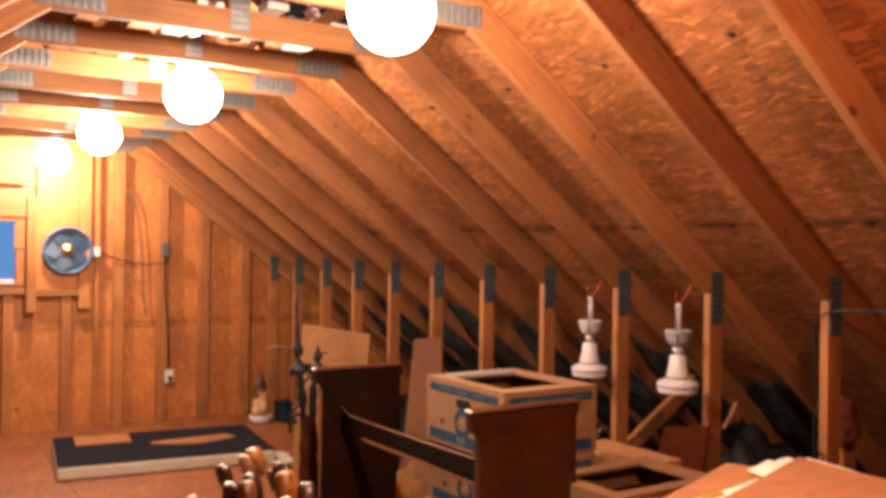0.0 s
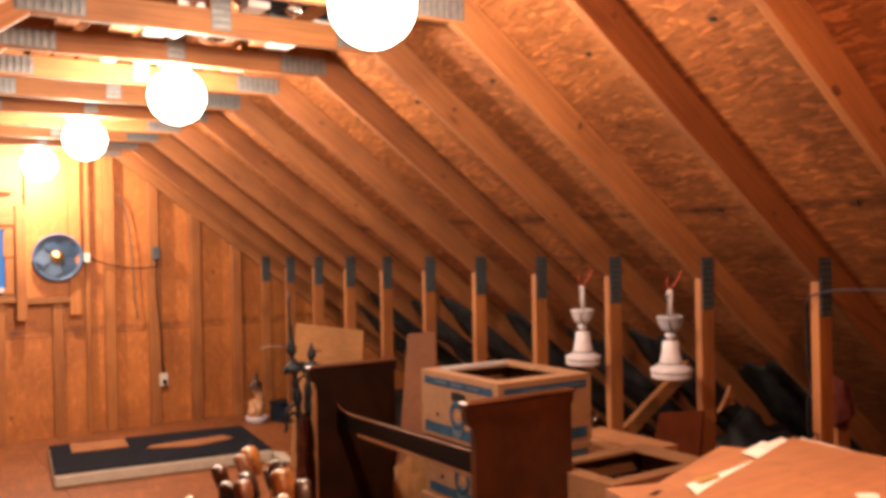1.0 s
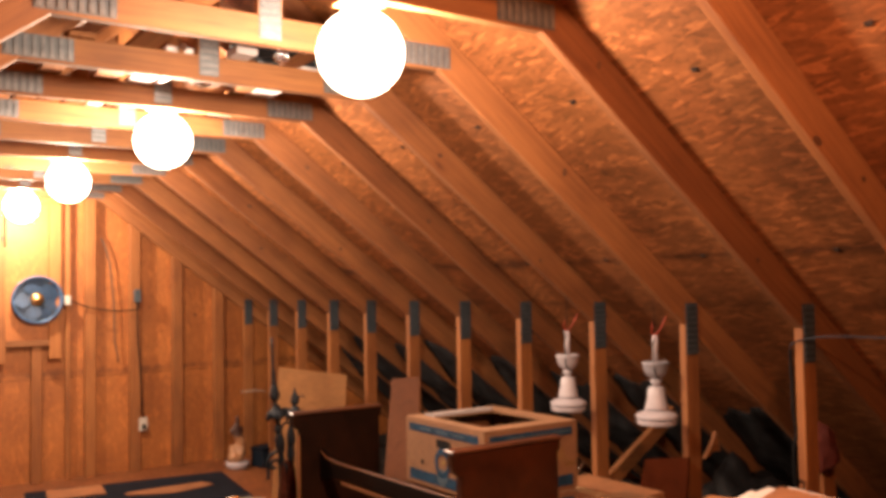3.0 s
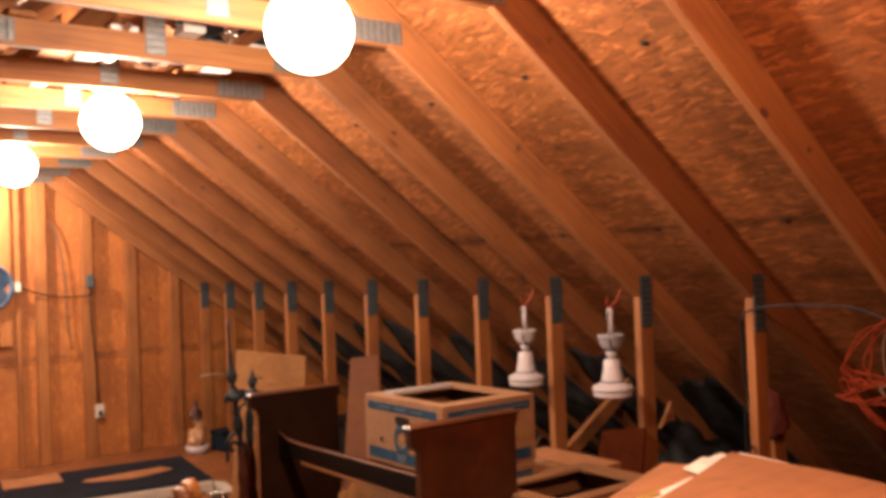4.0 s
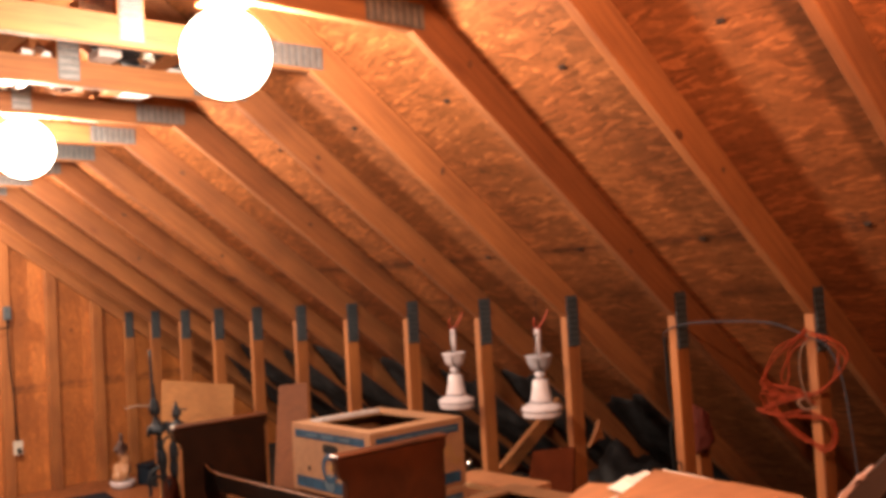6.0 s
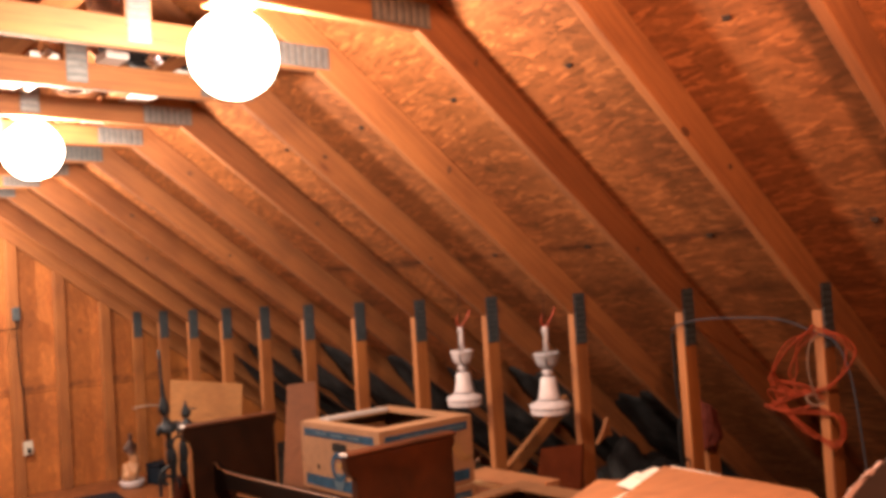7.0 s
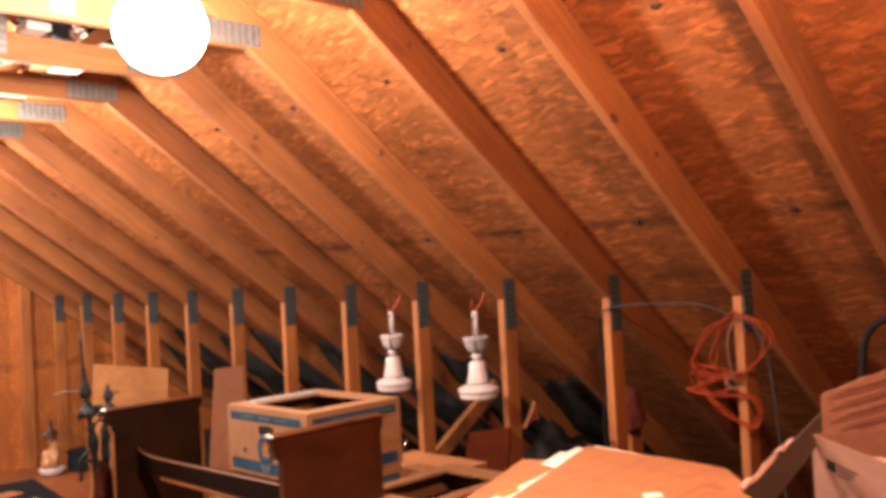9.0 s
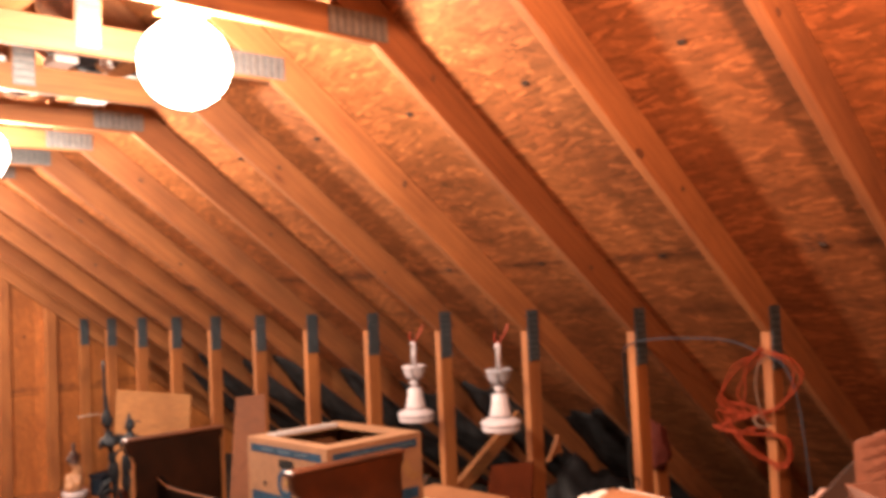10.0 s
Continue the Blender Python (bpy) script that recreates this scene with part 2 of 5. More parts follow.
CERAMIC = plain("cream_ceramic", (0.27, 0.198, 0.126), 0.45, 0, 0.85, 16, 0.1, 0.2)
WHITE_BOARD = plain("white_painted_board", (0.576, 0.544, 0.544), 0.6, 0, 0.1, 8)
PAPER = plain("white_paper", (0.54, 0.47, 0.43), 0.85, 0, 0.1, 6, 0.05)
ORANGE_CORD = plain("orange_cord", (0.19, 0.021, 0.003), 0.75, 0, 0.2, 30)
ORANGE_CORD.node_tree.nodes["Principled BSDF"].inputs["Specular IOR Level"].default_value = 0.2
BLACK_CORD = plain("black_cord", (0.008, 0.008, 0.009), 0.75)
GREY_CORD = plain("grey_cord", (0.034, 0.038, 0.05), 0.7)
WHITE_CORD = plain("white_cable", (0.12, 0.062, 0.036), 0.75)
RED_WIRE = plain("red_wire", (0.36, 0.035, 0.012), 0.6)
BLUE_PAINT = plain("blue_painted_steel", (0.0405, 0.099, 0.207), 0.5, 0, 0.4, 18, 0.1, 0.1)
BLACK_BAG = plain("black_plastic", (0.006, 0.006, 0.007), 0.62, 0, 0.3, 10, 0.5)
RED_CLOTH = plain("dull_red_cloth", (0.065, 0.013, 0.009), 0.9)
FOAM = plain("pink_white_wrap", (0.315, 0.2025, 0.1725), 0.8, 0, 0.2, 24, 0.5)
GREY_BLUE = plain("grey_blue_steel", (0.0221, 0.051, 0.1062), 0.55, 0.1, 0.45, 14)
CLIP_STEEL = plain("rusty_clip", (0.055, 0.040, 0.034), 0.6, 0.2, 0.4, 60)
KNOT_WOOD = plain("knot_wood", (0.085, 0.030, 0.011), 0.6, 0, 0.5, 60)
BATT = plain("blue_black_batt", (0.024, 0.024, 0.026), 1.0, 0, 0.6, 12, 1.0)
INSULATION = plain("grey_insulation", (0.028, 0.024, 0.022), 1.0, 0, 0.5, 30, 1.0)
PLASTIC = plain("white_plastic", (0.50, 0.47, 0.42), 0.45, 0, 0.05)


def glare_globe(name, colour, strength):
    """Thin glowing shell for a bulb's glare; it lets the bulb's light through."""
    m, nt, bsdf = material(name)
    nt.nodes.remove(bsdf)
    glow = node(nt, "ShaderNodeEmission", Color=(*colour, 1), Strength=strength)
    clear = nt.nodes.new("ShaderNodeBsdfTransparent")
    both = nt.nodes.new("ShaderNodeMixShader")
    both.inputs[0].default_value = 0.25
    nt.links.new(clear.outputs[0], both.inputs[1])
    nt.links.new(glow.outputs[0], both.inputs[2])
    nt.links.new(both.outputs[0], nt.nodes["Material Output"].inputs["Surface"])
    return m


BULB_GLARE = glare_globe("bulb_glare_glow", BULB_COLOUR, 70.0)
WARM_GLARE = glare_globe("warm_glare_glow", WARM_COLOUR, 70.0)


# ---- mesh helpers ----
def block(bm, x0, x1, y0, y1, z0, z1, m=None):
    vs = [bm.verts.new(Vector((x, y, z))) for x in (x0, x1) for y in (y0, y1) for z in (z0, z1)]
    if m is not None:
        for v in vs:
            v.co = m @ v.co
    for f in ((0, 1, 3, 2), (4, 6, 7, 5), (0, 4, 5, 1), (2, 3, 7, 6), (0, 2, 6, 4), (1, 5, 7, 3)):
        bm.faces.new([vs[i] for i in f])
    return vs


def prism(bm, outline, y0, y1):
    """An (x, z) outline drawn out from y0 to y1."""
    a = [bm.verts.new((x, y0, z)) for x, z in outline]
    b = [bm.verts.new((x, y1, z)) for x, z in outline]
    n = len(a)
    bm.faces.new(a)
    bm.faces.new(b[::-1])
    for i in range(n):
        bm.faces.new((a[i], b[i], b[(i + 1) % n], a[(i + 1) % n]))


def soften(bm, width, segments=1):
    bmesh.ops.recalc_face_normals(bm, faces=bm.faces)
    bmesh.ops.bevel(bm, geom=list(bm.edges), offset=width, segments=segments, affect="EDGES", clamp_overlap=True)


def part(name, bm, mat, parent=None, label="", m=None, smooth=False):
    bmesh.ops.recalc_face_normals(bm, faces=bm.faces)
    me = bpy.data.meshes.new(name)
    bm.to_mesh(me)
    bm.free()
    me.materials.append(mat)
    if smooth:
        me.polygons.foreach_set("use_smooth", [True] * len(me.polygons))
    ob = new(name, me)
    ob.parent = parent
    if m is not None:
        ob.matrix_basis = m
    if label:
        ob["label"] = label
    return ob


def box_part(name, dims, mat, parent=None, label="", bevel=0.002, m=None):
    bm = bmesh.new()
    block(bm, *dims)
    if bevel:
        soften(bm, bevel)
    return part(name, bm, mat, parent, label, m)


def lathe(bm, profile, steps=28, m=None):
    """(radius, z) profile turned about z."""
    rings = []
    for r, z in profile:
        rings.append([bm.verts.new((max(r, 1e-4) * math.cos(2 * math.pi * k / steps), max(r, 1e-4) * math.sin(2 * math.pi * k / steps), z)) for k in range(steps)])
    for a, b in zip(rings, rings[1:]):
        for k in range(steps):
            bm.faces.new((a[k], a[(k + 1) % steps], b[(k + 1) % steps], b[k]))
    bm.faces.new(rings[0][::-1])
    bm.faces.new(rings[-1])
    if m is not None:
        bmesh.ops.transform(bm, matrix=m, verts=bm.verts)


def tube(bm, points, radius, sides=7):
    """A round bar or cord along the points."""
    pts = [Vector(p) for p in points]
    rings, normal = [], None
    for i, p in enumerate(pts):
        d = (pts[min(i + 1, len(pts) - 1)] - pts[max(i - 1, 0)]).normalized()
        if normal is None:
            normal = d.orthogonal().normalized()
        normal = (normal - d * normal.dot(d)).normalized()
        side = d.cross(normal)
        rings.append([bm.verts.new(p + radius * (math.cos(2 * math.pi * k / sides) * normal + math.sin(2 * math.pi * k / sides) * side)) for k in range(sides)])
    for a, b in zip(rings, rings[1:]):
        for k in range(sides):
            bm.faces.new((a[k], a[(k + 1) % sides], b[(k + 1) % sides], b[k]))
    bm.faces.new(rings[0][::-1])
    bm.faces.new(rings[-1])


def curve_through(points, steps=8):
    """A smooth line through the points (Catmull-Rom)."""
    p = [Vector(q) for q in points]
    p = [p[0] * 2 - p[1]] + p + [p[-1] * 2 - p[-2]]
    out = []
    for i in range(1, len(p) - 2):
        for k in range(steps):
            t = k / steps
            a, b, c, d = p[i - 1], p[i], p[i + 1], p[i + 2]
            out.append(0.5 * (2 * b + (c - a) * t + (2 * a - 5 * b + 4 * c - d) * t * t + (3 * b - a - 3 * c + d) * t ** 3))
    out.append(p[-2])
    return out


def thing(name, label, category, m=None, group="", kind=""):
    ob = new(name)
    ob.empty_display_size = 0.1
    if m is not None:
        ob.matrix_basis = m
    return tagged(ob, label, category, group, kind)


# ---- setting ----
def floor():
    t = thing("floor", "strand board attic floor deck, worn", "floor", kind="structure")
    for i in range(-3, 6):
        for j in range(-2, 8):
            x0, y0 = i * 1.22 + 0.2 + 0.61 * 0, j * 2.44 - 2.0 + (1.22 if i % 2 else 0)
            x0, x1, y0, y1 = max(x0, -2.75), min(x0 + 1.217, 5.85), max(y0, BACK_Y), min(y0 + 2.437, GABLE_Y + 0.11)
            if x1 > x0 and y1 > y0:
                bm = bmesh.new()
                block(bm, x0, x1, y0, y1, -0.02, 0.0)
                part("floor_sheet", bm, OSB_FLOOR, t)
    bm = bmesh.new()
    block(bm, -2.75, 5.85, BACK_Y, GABLE_Y + 0.11, -0.3, -0.022)
    part("floor_frame", bm, PINE_X, t)


def roof(name, side, mat):
    """Roof sheathing in staggered sheets on the rafters' upper edges."""
    t = thing(name, "strand board roof sheathing on open rafters", "roof", kind="structure")
    along = Vector((side * math.cos(ANG), 0, -math.sin(ANG)))
    out = Vector((side * math.sin(ANG), 0, math.cos(ANG)))
    top = Vector((RIDGE_X, 0, under(RIDGE_X))) + out * (RAFTER_D + 0.001)
    total = 5.45
    m = Matrix(((along.x, 0, out.x, top.x), (0, 1, 0, 0), (along.z, 0, out.z, top.z), (0, 0, 0, 1)))
    edges = (0.0, 1.278, 2.25, 3.47, 4.69, total)
    for row, (s0, s1) in enumerate(zip(edges, edges[1:])):
        y = BACK_Y + LUMBER / 2 - (2 * SPACING if row % 2 else 0)
        while y < GABLE_Y + 0.1:
            y0, y1 = max(y, BACK_Y - 0.1) + 0.0015, min(y + 4 * SPACING, GABLE_Y + 0.1) - 0.0015
            if y1 > y0:
                bm = bmesh.new()
                block(bm, s0 + 0.0015, s1 - 0.0015, y0, y1, 0, 0.012, m)
                part("sheathing_sheet", bm, mat, t)
            y += 4 * SPACING
    # dark backing added over the sheets to keep sky light out of the gaps
    bm = bmesh.new()
    block(bm, -0.13, total, BACK_Y - 0.1, GABLE_Y + 0.1, 0.014, 0.03, m)
    part("roof_felt", bm, BLACK_BAG, t, "added dark backing above the sheet gaps")
    for s in edges[1:3]:
        for n in range(-7, 10):
            y = TRUSS_Y + LUMBER / 2 + (n + 0.5) * SPACING + 0.02 * math.sin(5 * n + 9 * s)
            bm = bmesh.new()
            block(bm, s - 0.009, s + 0.009, y - 0.013, y + 0.013, -0.0045, -0.0006, m)
            block(bm, s - 0.003, s + 0.003, y - 0.009, y + 0.009, -0.0085, -0.0046, m)
            part("sheathing_clip", bm, CLIP_STEEL, t, "small dark steel clip on the joint")
    if side > 0:
        bm = bmesh.new()
        for i in range(5):
            for y in (1.575, 1.622):
                block(bm, 2.185 + 0.024 * i, 2.192 + 0.024 * i, y + 0.004 * i, y + 0.030 - 0.004 * (i % 2) + 0.004 * i, -0.0012, -0.0004, m)
        part("printed_stamp", bm, plain("stamp_ink", (0.085, 0.034, 0.017), 0.8), t, "faint dark stamp of unreadable dashes")


def truss(n):
    """One roof truss: rafters, collar tie, knee-wall posts, diagonal webs and toothed plates."""
    t = thing("roof_truss", "open pine roof truss with galvanised toothed plates", "roof truss", pose(0, TRUSS_Y + n * SPACING, 0), "roof trusses")
    d = RAFTER_D / math.cos(ANG)
    for side, mat in ((1, PINE_R), (-1, PINE_L)):
        fx = lambda x: RIDGE_X + side * (x - RIDGE_X)
        bm = bmesh.new()
        xe = 5.48
        prism(bm, [(fx(RIDGE_X), under(RIDGE_X)), (fx(xe), under(xe)), (fx(xe), under(xe) + d), (fx(RIDGE_X), under(RIDGE_X) + d)], 0, LUMBER)
        soften(bm, 0.003)
        part("rafter", bm, mat, t)
        bm = bmesh.new()
        x0, x1 = POST_X, POST_X + 0.089
        prism(bm, [(fx(x0), 0.0), (fx(x1), 0.0), (fx(x1), under(x1) - 0.001), (fx(x0), under(x0) - 0.001)], 0, LUMBER)
        soften(bm, 0.003)
        post = part("post", bm, PINE_Z, t)
        plate(post, fx(POST_X + 0.004), fx(POST_X + 0.086), 1.291, 1.535)
    bm = bmesh.new()
    xt = POST_X - (TIE_Z - UNDER_Z) / PITCH
    prism(bm, [(2 * RIDGE_X - xt, TIE_Z), (xt, TIE_Z), (xt - TIE_D / PITCH, TIE_Z + TIE_D), (2 * RIDGE_X - xt + TIE_D / PITCH, TIE_Z + TIE_D)], 0, LUMBER)
    soften(bm, 0.003)
    tie = part("collar_tie", bm, PINE_X, t)
    # tie and king post plates use lighter steels, lamp glare in their colour
    for side in (1, -1):
        plate(tie, RIDGE_X + side * (2.02 - RIDGE_X), RIDGE_X + side * (2.26 - RIDGE_X), TIE_Z + 0.01, TIE_Z + 0.095, STEEL_GLARE_GAP, STEEL_GLARE)
    bm = bmesh.new()
    prism(bm, [(RIDGE_X - 0.0445, TIE_Z + TIE_D + 0.001), (RIDGE_X + 0.0445, TIE_Z + TIE_D + 0.001), (RIDGE_X + 0.0445, under(RIDGE_X + 0.0445) - 0.001), (RIDGE_X, under(RIDGE_X) - 0.001), (RIDGE_X - 0.0445, under(RIDGE_X + 0.0445) - 0.001)], 0, LUMBER)
    king = part("king_post", bm, PINE_Z, t)
    plate(king, RIDGE_X - 0.04, RIDGE_X + 0.04, TIE_Z + 0.02, TIE_Z + 0.19, STEEL_GLARE_GAP, STEEL_GLARE)
    return t


def plate(parent, x0, x1, z0, z1, base=None, teeth=None):
    """A toothed steel nail plate, pressed on a truss's face."""
    x0, x1 = min(x0, x1), max(x0, x1)
    # base darker than the teeth: the shade between them is painted
    base, teeth = base or STEEL_GAP_SHADE, teeth or STEEL
    bm = bmesh.new()
    block(bm, x0, x1, -0.0025, 0.0005, z0, z1)
    if z1 - z0 > x1 - x0:
        n = int((z1 - z0) / 0.027)
        for i in range(n):
            z = z0 + (i + 0.5) * (z1 - z0) / n
            block(bm, x0 + 0.005, x1 - 0.005, -0.007, -0.0026, z - 0.0075, z + 0.0075)
    else:
        n = int((x1 - x0) / 0.027)
        for i in range(n):
            x = x0 + (i + 0.5) * (x1 - x0) / n
            block(bm, x - 0.0075, x + 0.0075, -0.007, -0.0026, z0 + 0.005, z1 - 0.005)
    ob = part("nail_plate", bm, base, parent, "grey toothed steel plate")
    ob.data.materials.append(teeth)
    for f in ob.data.polygons:
        f.material_index = 1 if f.index > 5 else 0
    return ob


def gable():
    """The far gable wall: sheathing with a window opening, studs and blocking."""
    y = GABLE_Y
    wall = thing("wall_north", "strand board gable wall on open pine studs", "wall", kind="structure")
    wx0, wx1, wz0, wz1 = 0.62, 1.33, 1.30, 1.84
    bm = bmesh.new()
    back = bmesh.new()
    yb0, yb1 = y + 0.08, y + 0.092
    top = under(RIDGE_X) + 0.2

    seen = set()

    def piece(xa, xb, za, zb):
        if (xa, za) not in seen:
            seen.add((xa, za))
            over = lambda x: min(zb, under(x) + 0.16)
            prism(back, [(xa - 0.01, za), (xb + 0.01 if xb != wx0 else xb, za), (xb + 0.01 if xb != wx0 else xb, over(xb))] + ([(RIDGE_X, over(RIDGE_X))] if xa < RIDGE_X < xb and zb > 2.5 else []) + [(xa - 0.01, over(xa))], y + 0.0935 + 0.004 * len(seen), y + 0.0965 + 0.004 * len(seen))
        if za < 0.88 < zb and min(under(xa), under(xb)) + 0.16 > 0.885:
            piece(xa, xb, za, 0.877)
            za = 0.882
            seen.add((xa, za))
        pts = [(xa, za), (xb, za)]
        lid = lambda x: min(zb, under(x) + 0.16)
        pts.append((xb, lid(xb)))
        if xa < RIDGE_X < xb and zb > 2.5:
            pts.append((RIDGE_X, lid(RIDGE_X)))
        pts.append((xa, lid(xa)))
        prism(bm, pts, yb0, yb1)
    piece(-2.68, -1.47, 0, 4)
    piece(-1.467, wx0, 0, 4)
    piece(wx0, wx1, 0, wz0)
    piece(wx0, wx1, wz1, 4)
    piece(wx1, 2.535, 0, 4)
    piece(2.538, 4.49, 0, 4)
    piece(4.493, 5.7, 0, 4)
    part("sheathing", bm, OSB_WALL, wall)
    # unseen layer, added so the world does not shine through the joints
    part("house_wrap", back, BLACK_BAG, wall, "added dark backing behind the sheathing joints")
    for x in (2.10, 2.49, 2.88, 3.28):
        bm = bmesh.new()
        prism(bm, [(x, 0), (x + 0.089, 0), (x + 0.089, under(x + 0.089) - 0.002), (x, under(x) - 0.002)], y, y + 0.079)
        soften(bm, 0.003)
        part("stud", bm, PINE_Z, wall)
    for x in (0.3, -0.1, -0.5):
        bm = bmesh.new()
        prism(bm, [(x, 0), (x + 0.089, 0), (x + 0.089, under(x + 0.089) - 0.002), (x, under(x) - 0.002)], y, y + LUMBER)
        part("stud", bm, PINE_Z, wall)
    return wall


def back_wall():
    bm = bmesh.new()
    prism(bm, [(-2.6, 0), (5.5, 0), (5.5, 0.15), (RIDGE_X, under(RIDGE_X) + 0.16), (-2.6, 0.15)], BACK_Y - 0.02, BACK_Y - 0.001)
    tagged(part("wall_south", bm, OSB_WALL), "strand board gable wall", "wall", kind="structure")


floor()
bm = bmesh.new()
n = 60
for x0, x1 in ((3.70, 5.45), (-2.42, -0.72)):
    vs = [[bm.verts.new((x0 + (x1 - x0) * i / 10, BACK_Y + (GABLE_Y - BACK_Y) * j / n, 0.06 + 0.05 * noise.noise(Vector((i * 0.9, j * 0.7, x0))))) for j in range(n + 1)] for i in range(11)]
    for i in range(10):
        for j in range(n):
            bm.faces.new((vs[i][j], vs[i + 1][j], vs[i + 1][j + 1], vs[i][j + 1]))
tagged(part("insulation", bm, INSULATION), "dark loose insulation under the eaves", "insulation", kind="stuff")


def insulation_batt(n):
    """A dark batt pushed up between two rafters at the eave, with a ragged upper end."""
    y0, y1 = TRUSS_Y + n * SPACING + LUMBER + 0.002, TRUSS_Y + (n + 1) * SPACING - 0.002
    along = Vector((math.cos(ANG), 0, -math.sin(ANG)))
    into = Vector((-math.sin(ANG), 0, -math.cos(ANG)))
    deck = RAFTER_D / math.cos(ANG)
    full = 0.055 + 0.06 * min(1.0, (n - 1) / 3)
    bm = bmesh.new()
    wide, long = 10, 16
    face, back = [], []
    for i in range(wide + 1):
        y = y0 + (y1 - y0) * i / wide
        ragged = 0.20 * noise.noise(Vector((i * 0.35, n * 3.1, 0.0)))
        x = 4.37 + 0.05 * math.sin(2.3 * n + 1.0) + (0.17 if n < 2 else -0.14 if n > 4 else 0.0) + ragged
        start = Vector((x, y, under(x) + deck)) + into * 0.002
        row_face, row_back = [], []
        for j in range(long + 1):
            q = start + along * (1.25 * (j / long) ** 1.3)
            swell = min(1.0, 0.10 + j * 0.14) * (full + 0.035 * noise.noise(Vector((i * 0.45, j * 0.5, n * 2.7))))
            row_back.append(bm.verts.new(q))
            row_face.append(bm.verts.new(q + into * swell))
        face.append(row_face)
        back.append(row_back)
    for i in range(wide):
        for j in range(long):
            bm.faces.new((face[i][j], face[i + 1][j], face[i + 1][j + 1], face[i][j + 1]))
        bm.faces.new((back[i][0], back[i + 1][0], face[i + 1][0], face[i][0]))
    for side in (0, wide):
        for j in range(long):
            bm.faces.new((face[side][j], face[side][j + 1], back[side][j + 1], back[side][j]))
    bmesh.ops.recalc_face_normals(bm, faces=bm.faces)
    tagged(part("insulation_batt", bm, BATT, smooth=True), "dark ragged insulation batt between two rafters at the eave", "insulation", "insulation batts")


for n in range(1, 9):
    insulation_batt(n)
roof("roof_east", 1, OSB_ROOF_R)
roof("roof_west", -1, OSB_ROOF_L)
trusses = {10: truss(10)}
for n in range(-7, 10):
    trusses[n] = copy_thing(trusses[10], pose(0, TRUSS_Y + n * SPACING, 0))


def knot(n, x, up, rx, rz):
    """A dark knot on a rafter's near face, that far above its underside."""
    rafter = next(o for o in trusses[n].children if o.name.startswith("rafter"))
    bm = bmesh.new()
    m = Matrix.Translation((x, -0.0004, under(x) + up)) @ pose(0, 0, 0, 90, 0, 0) @ pose(0, 0, 0, 0, 0, -20)
    lathe(bm, [(1.0, 0.0), (0.92, 0.0009), (0.5, 0.0013), (0.3, 0.0008)], 16, m @ Matrix.Diagonal((rx, rz, 1, 1)))
    part("knot", bm, KNOT_WOOD, rafter, "dark knot in the wood")


for n, x, up, rx, rz in ((1, 2.843, 0.120, 0.012, 0.019), (-1, 2.775, 0.020, 0.024, 0.015), (-1, 3.02, 0.10, 0.012, 0.010), (0, 3.30, 0.07, 0.014, 0.011), (0, 2.46, 0.11, 0.010, 0.014),
                         (2, 2.62, 0.09, 0.013, 0.011), (2, 3.22, 0.05, 0.011, 0.010), (3, 2.95, 0.08, 0.014, 0.012), (4, 2.52, 0.10, 0.016, 0.013), (5, 3.05, 0.06, 0.014, 0.012), (6, 2.66, 0.09, 0.018, 0.014), (7, 3.0, 0.08, 0.016, 0.014), (-2, 2.5, 0.06, 0.014, 0.012)):
    knot(n, x, up, rx, rz)
wall_north = gable()
back_wall()


def bulb_with_glare(x, y, glare_mat, colour, watts):
    """A bulb in a porcelain holder, on a block nailed behind a collar tie; a glowing globe stands for its glare."""
    z = TIE_Z - GLARE_R - 0.001
    t = thing("ceiling_light", "bulb in a porcelain lampholder, its glare a glowing globe", "ceiling light", pose(x, y, z), "lights along the ridge")
    box_part("mounting_block", (-0.07, 0.07, -0.073, 0.05, GLARE_R + 0.014, GLARE_R + 0.05), PINE_X, t, "short pine block")
    bm = bmesh.new()
    lathe(bm, [(0.055, GLARE_R + 0.013), (0.055, GLARE_R + 0.006), (0.035, GLARE_R + 0.003), (0.028, GLARE_R - 0.003)], 20)
    part("lampholder", bm, PLASTIC, t, "white porcelain lampholder", smooth=True)
    bm = bmesh.new()
    r = GLARE_R
    lathe(bm, [(0.02, r + 0.001)] + [(r * math.sin(a), r * math.cos(a)) for a in [0.2 + k * 0.122 for k in range(24)]] + [(0.002, -r)], 40)
    part("globe", bm, glare_mat, t, "glowing globe standing for the glare", smooth=True)
    lamp = bpy.data.lights.new("bulb", "POINT")
    lamp.energy, lamp.color, lamp.shadow_soft_size = watts, colour, 0.05
    ob = new("bulb", lamp)
    ob.location = (x, y, z)


for x, n, share in ((1.588, 0, 0.92), (1.546, 3, 1.0), (1.495, 6, 1.0), (1.503, 9, 1.0)):
    bulb_with_glare(x, TRUSS_Y + n * SPACING + 0.113, BULB_GLARE, BULB_COLOUR, BULB_WATTS * share)
bulb_with_glare(1.55, TRUSS_Y - 3 * SPACING + 0.113, WARM_GLARE, WARM_COLOUR, BULB_WATTS * 0.86)


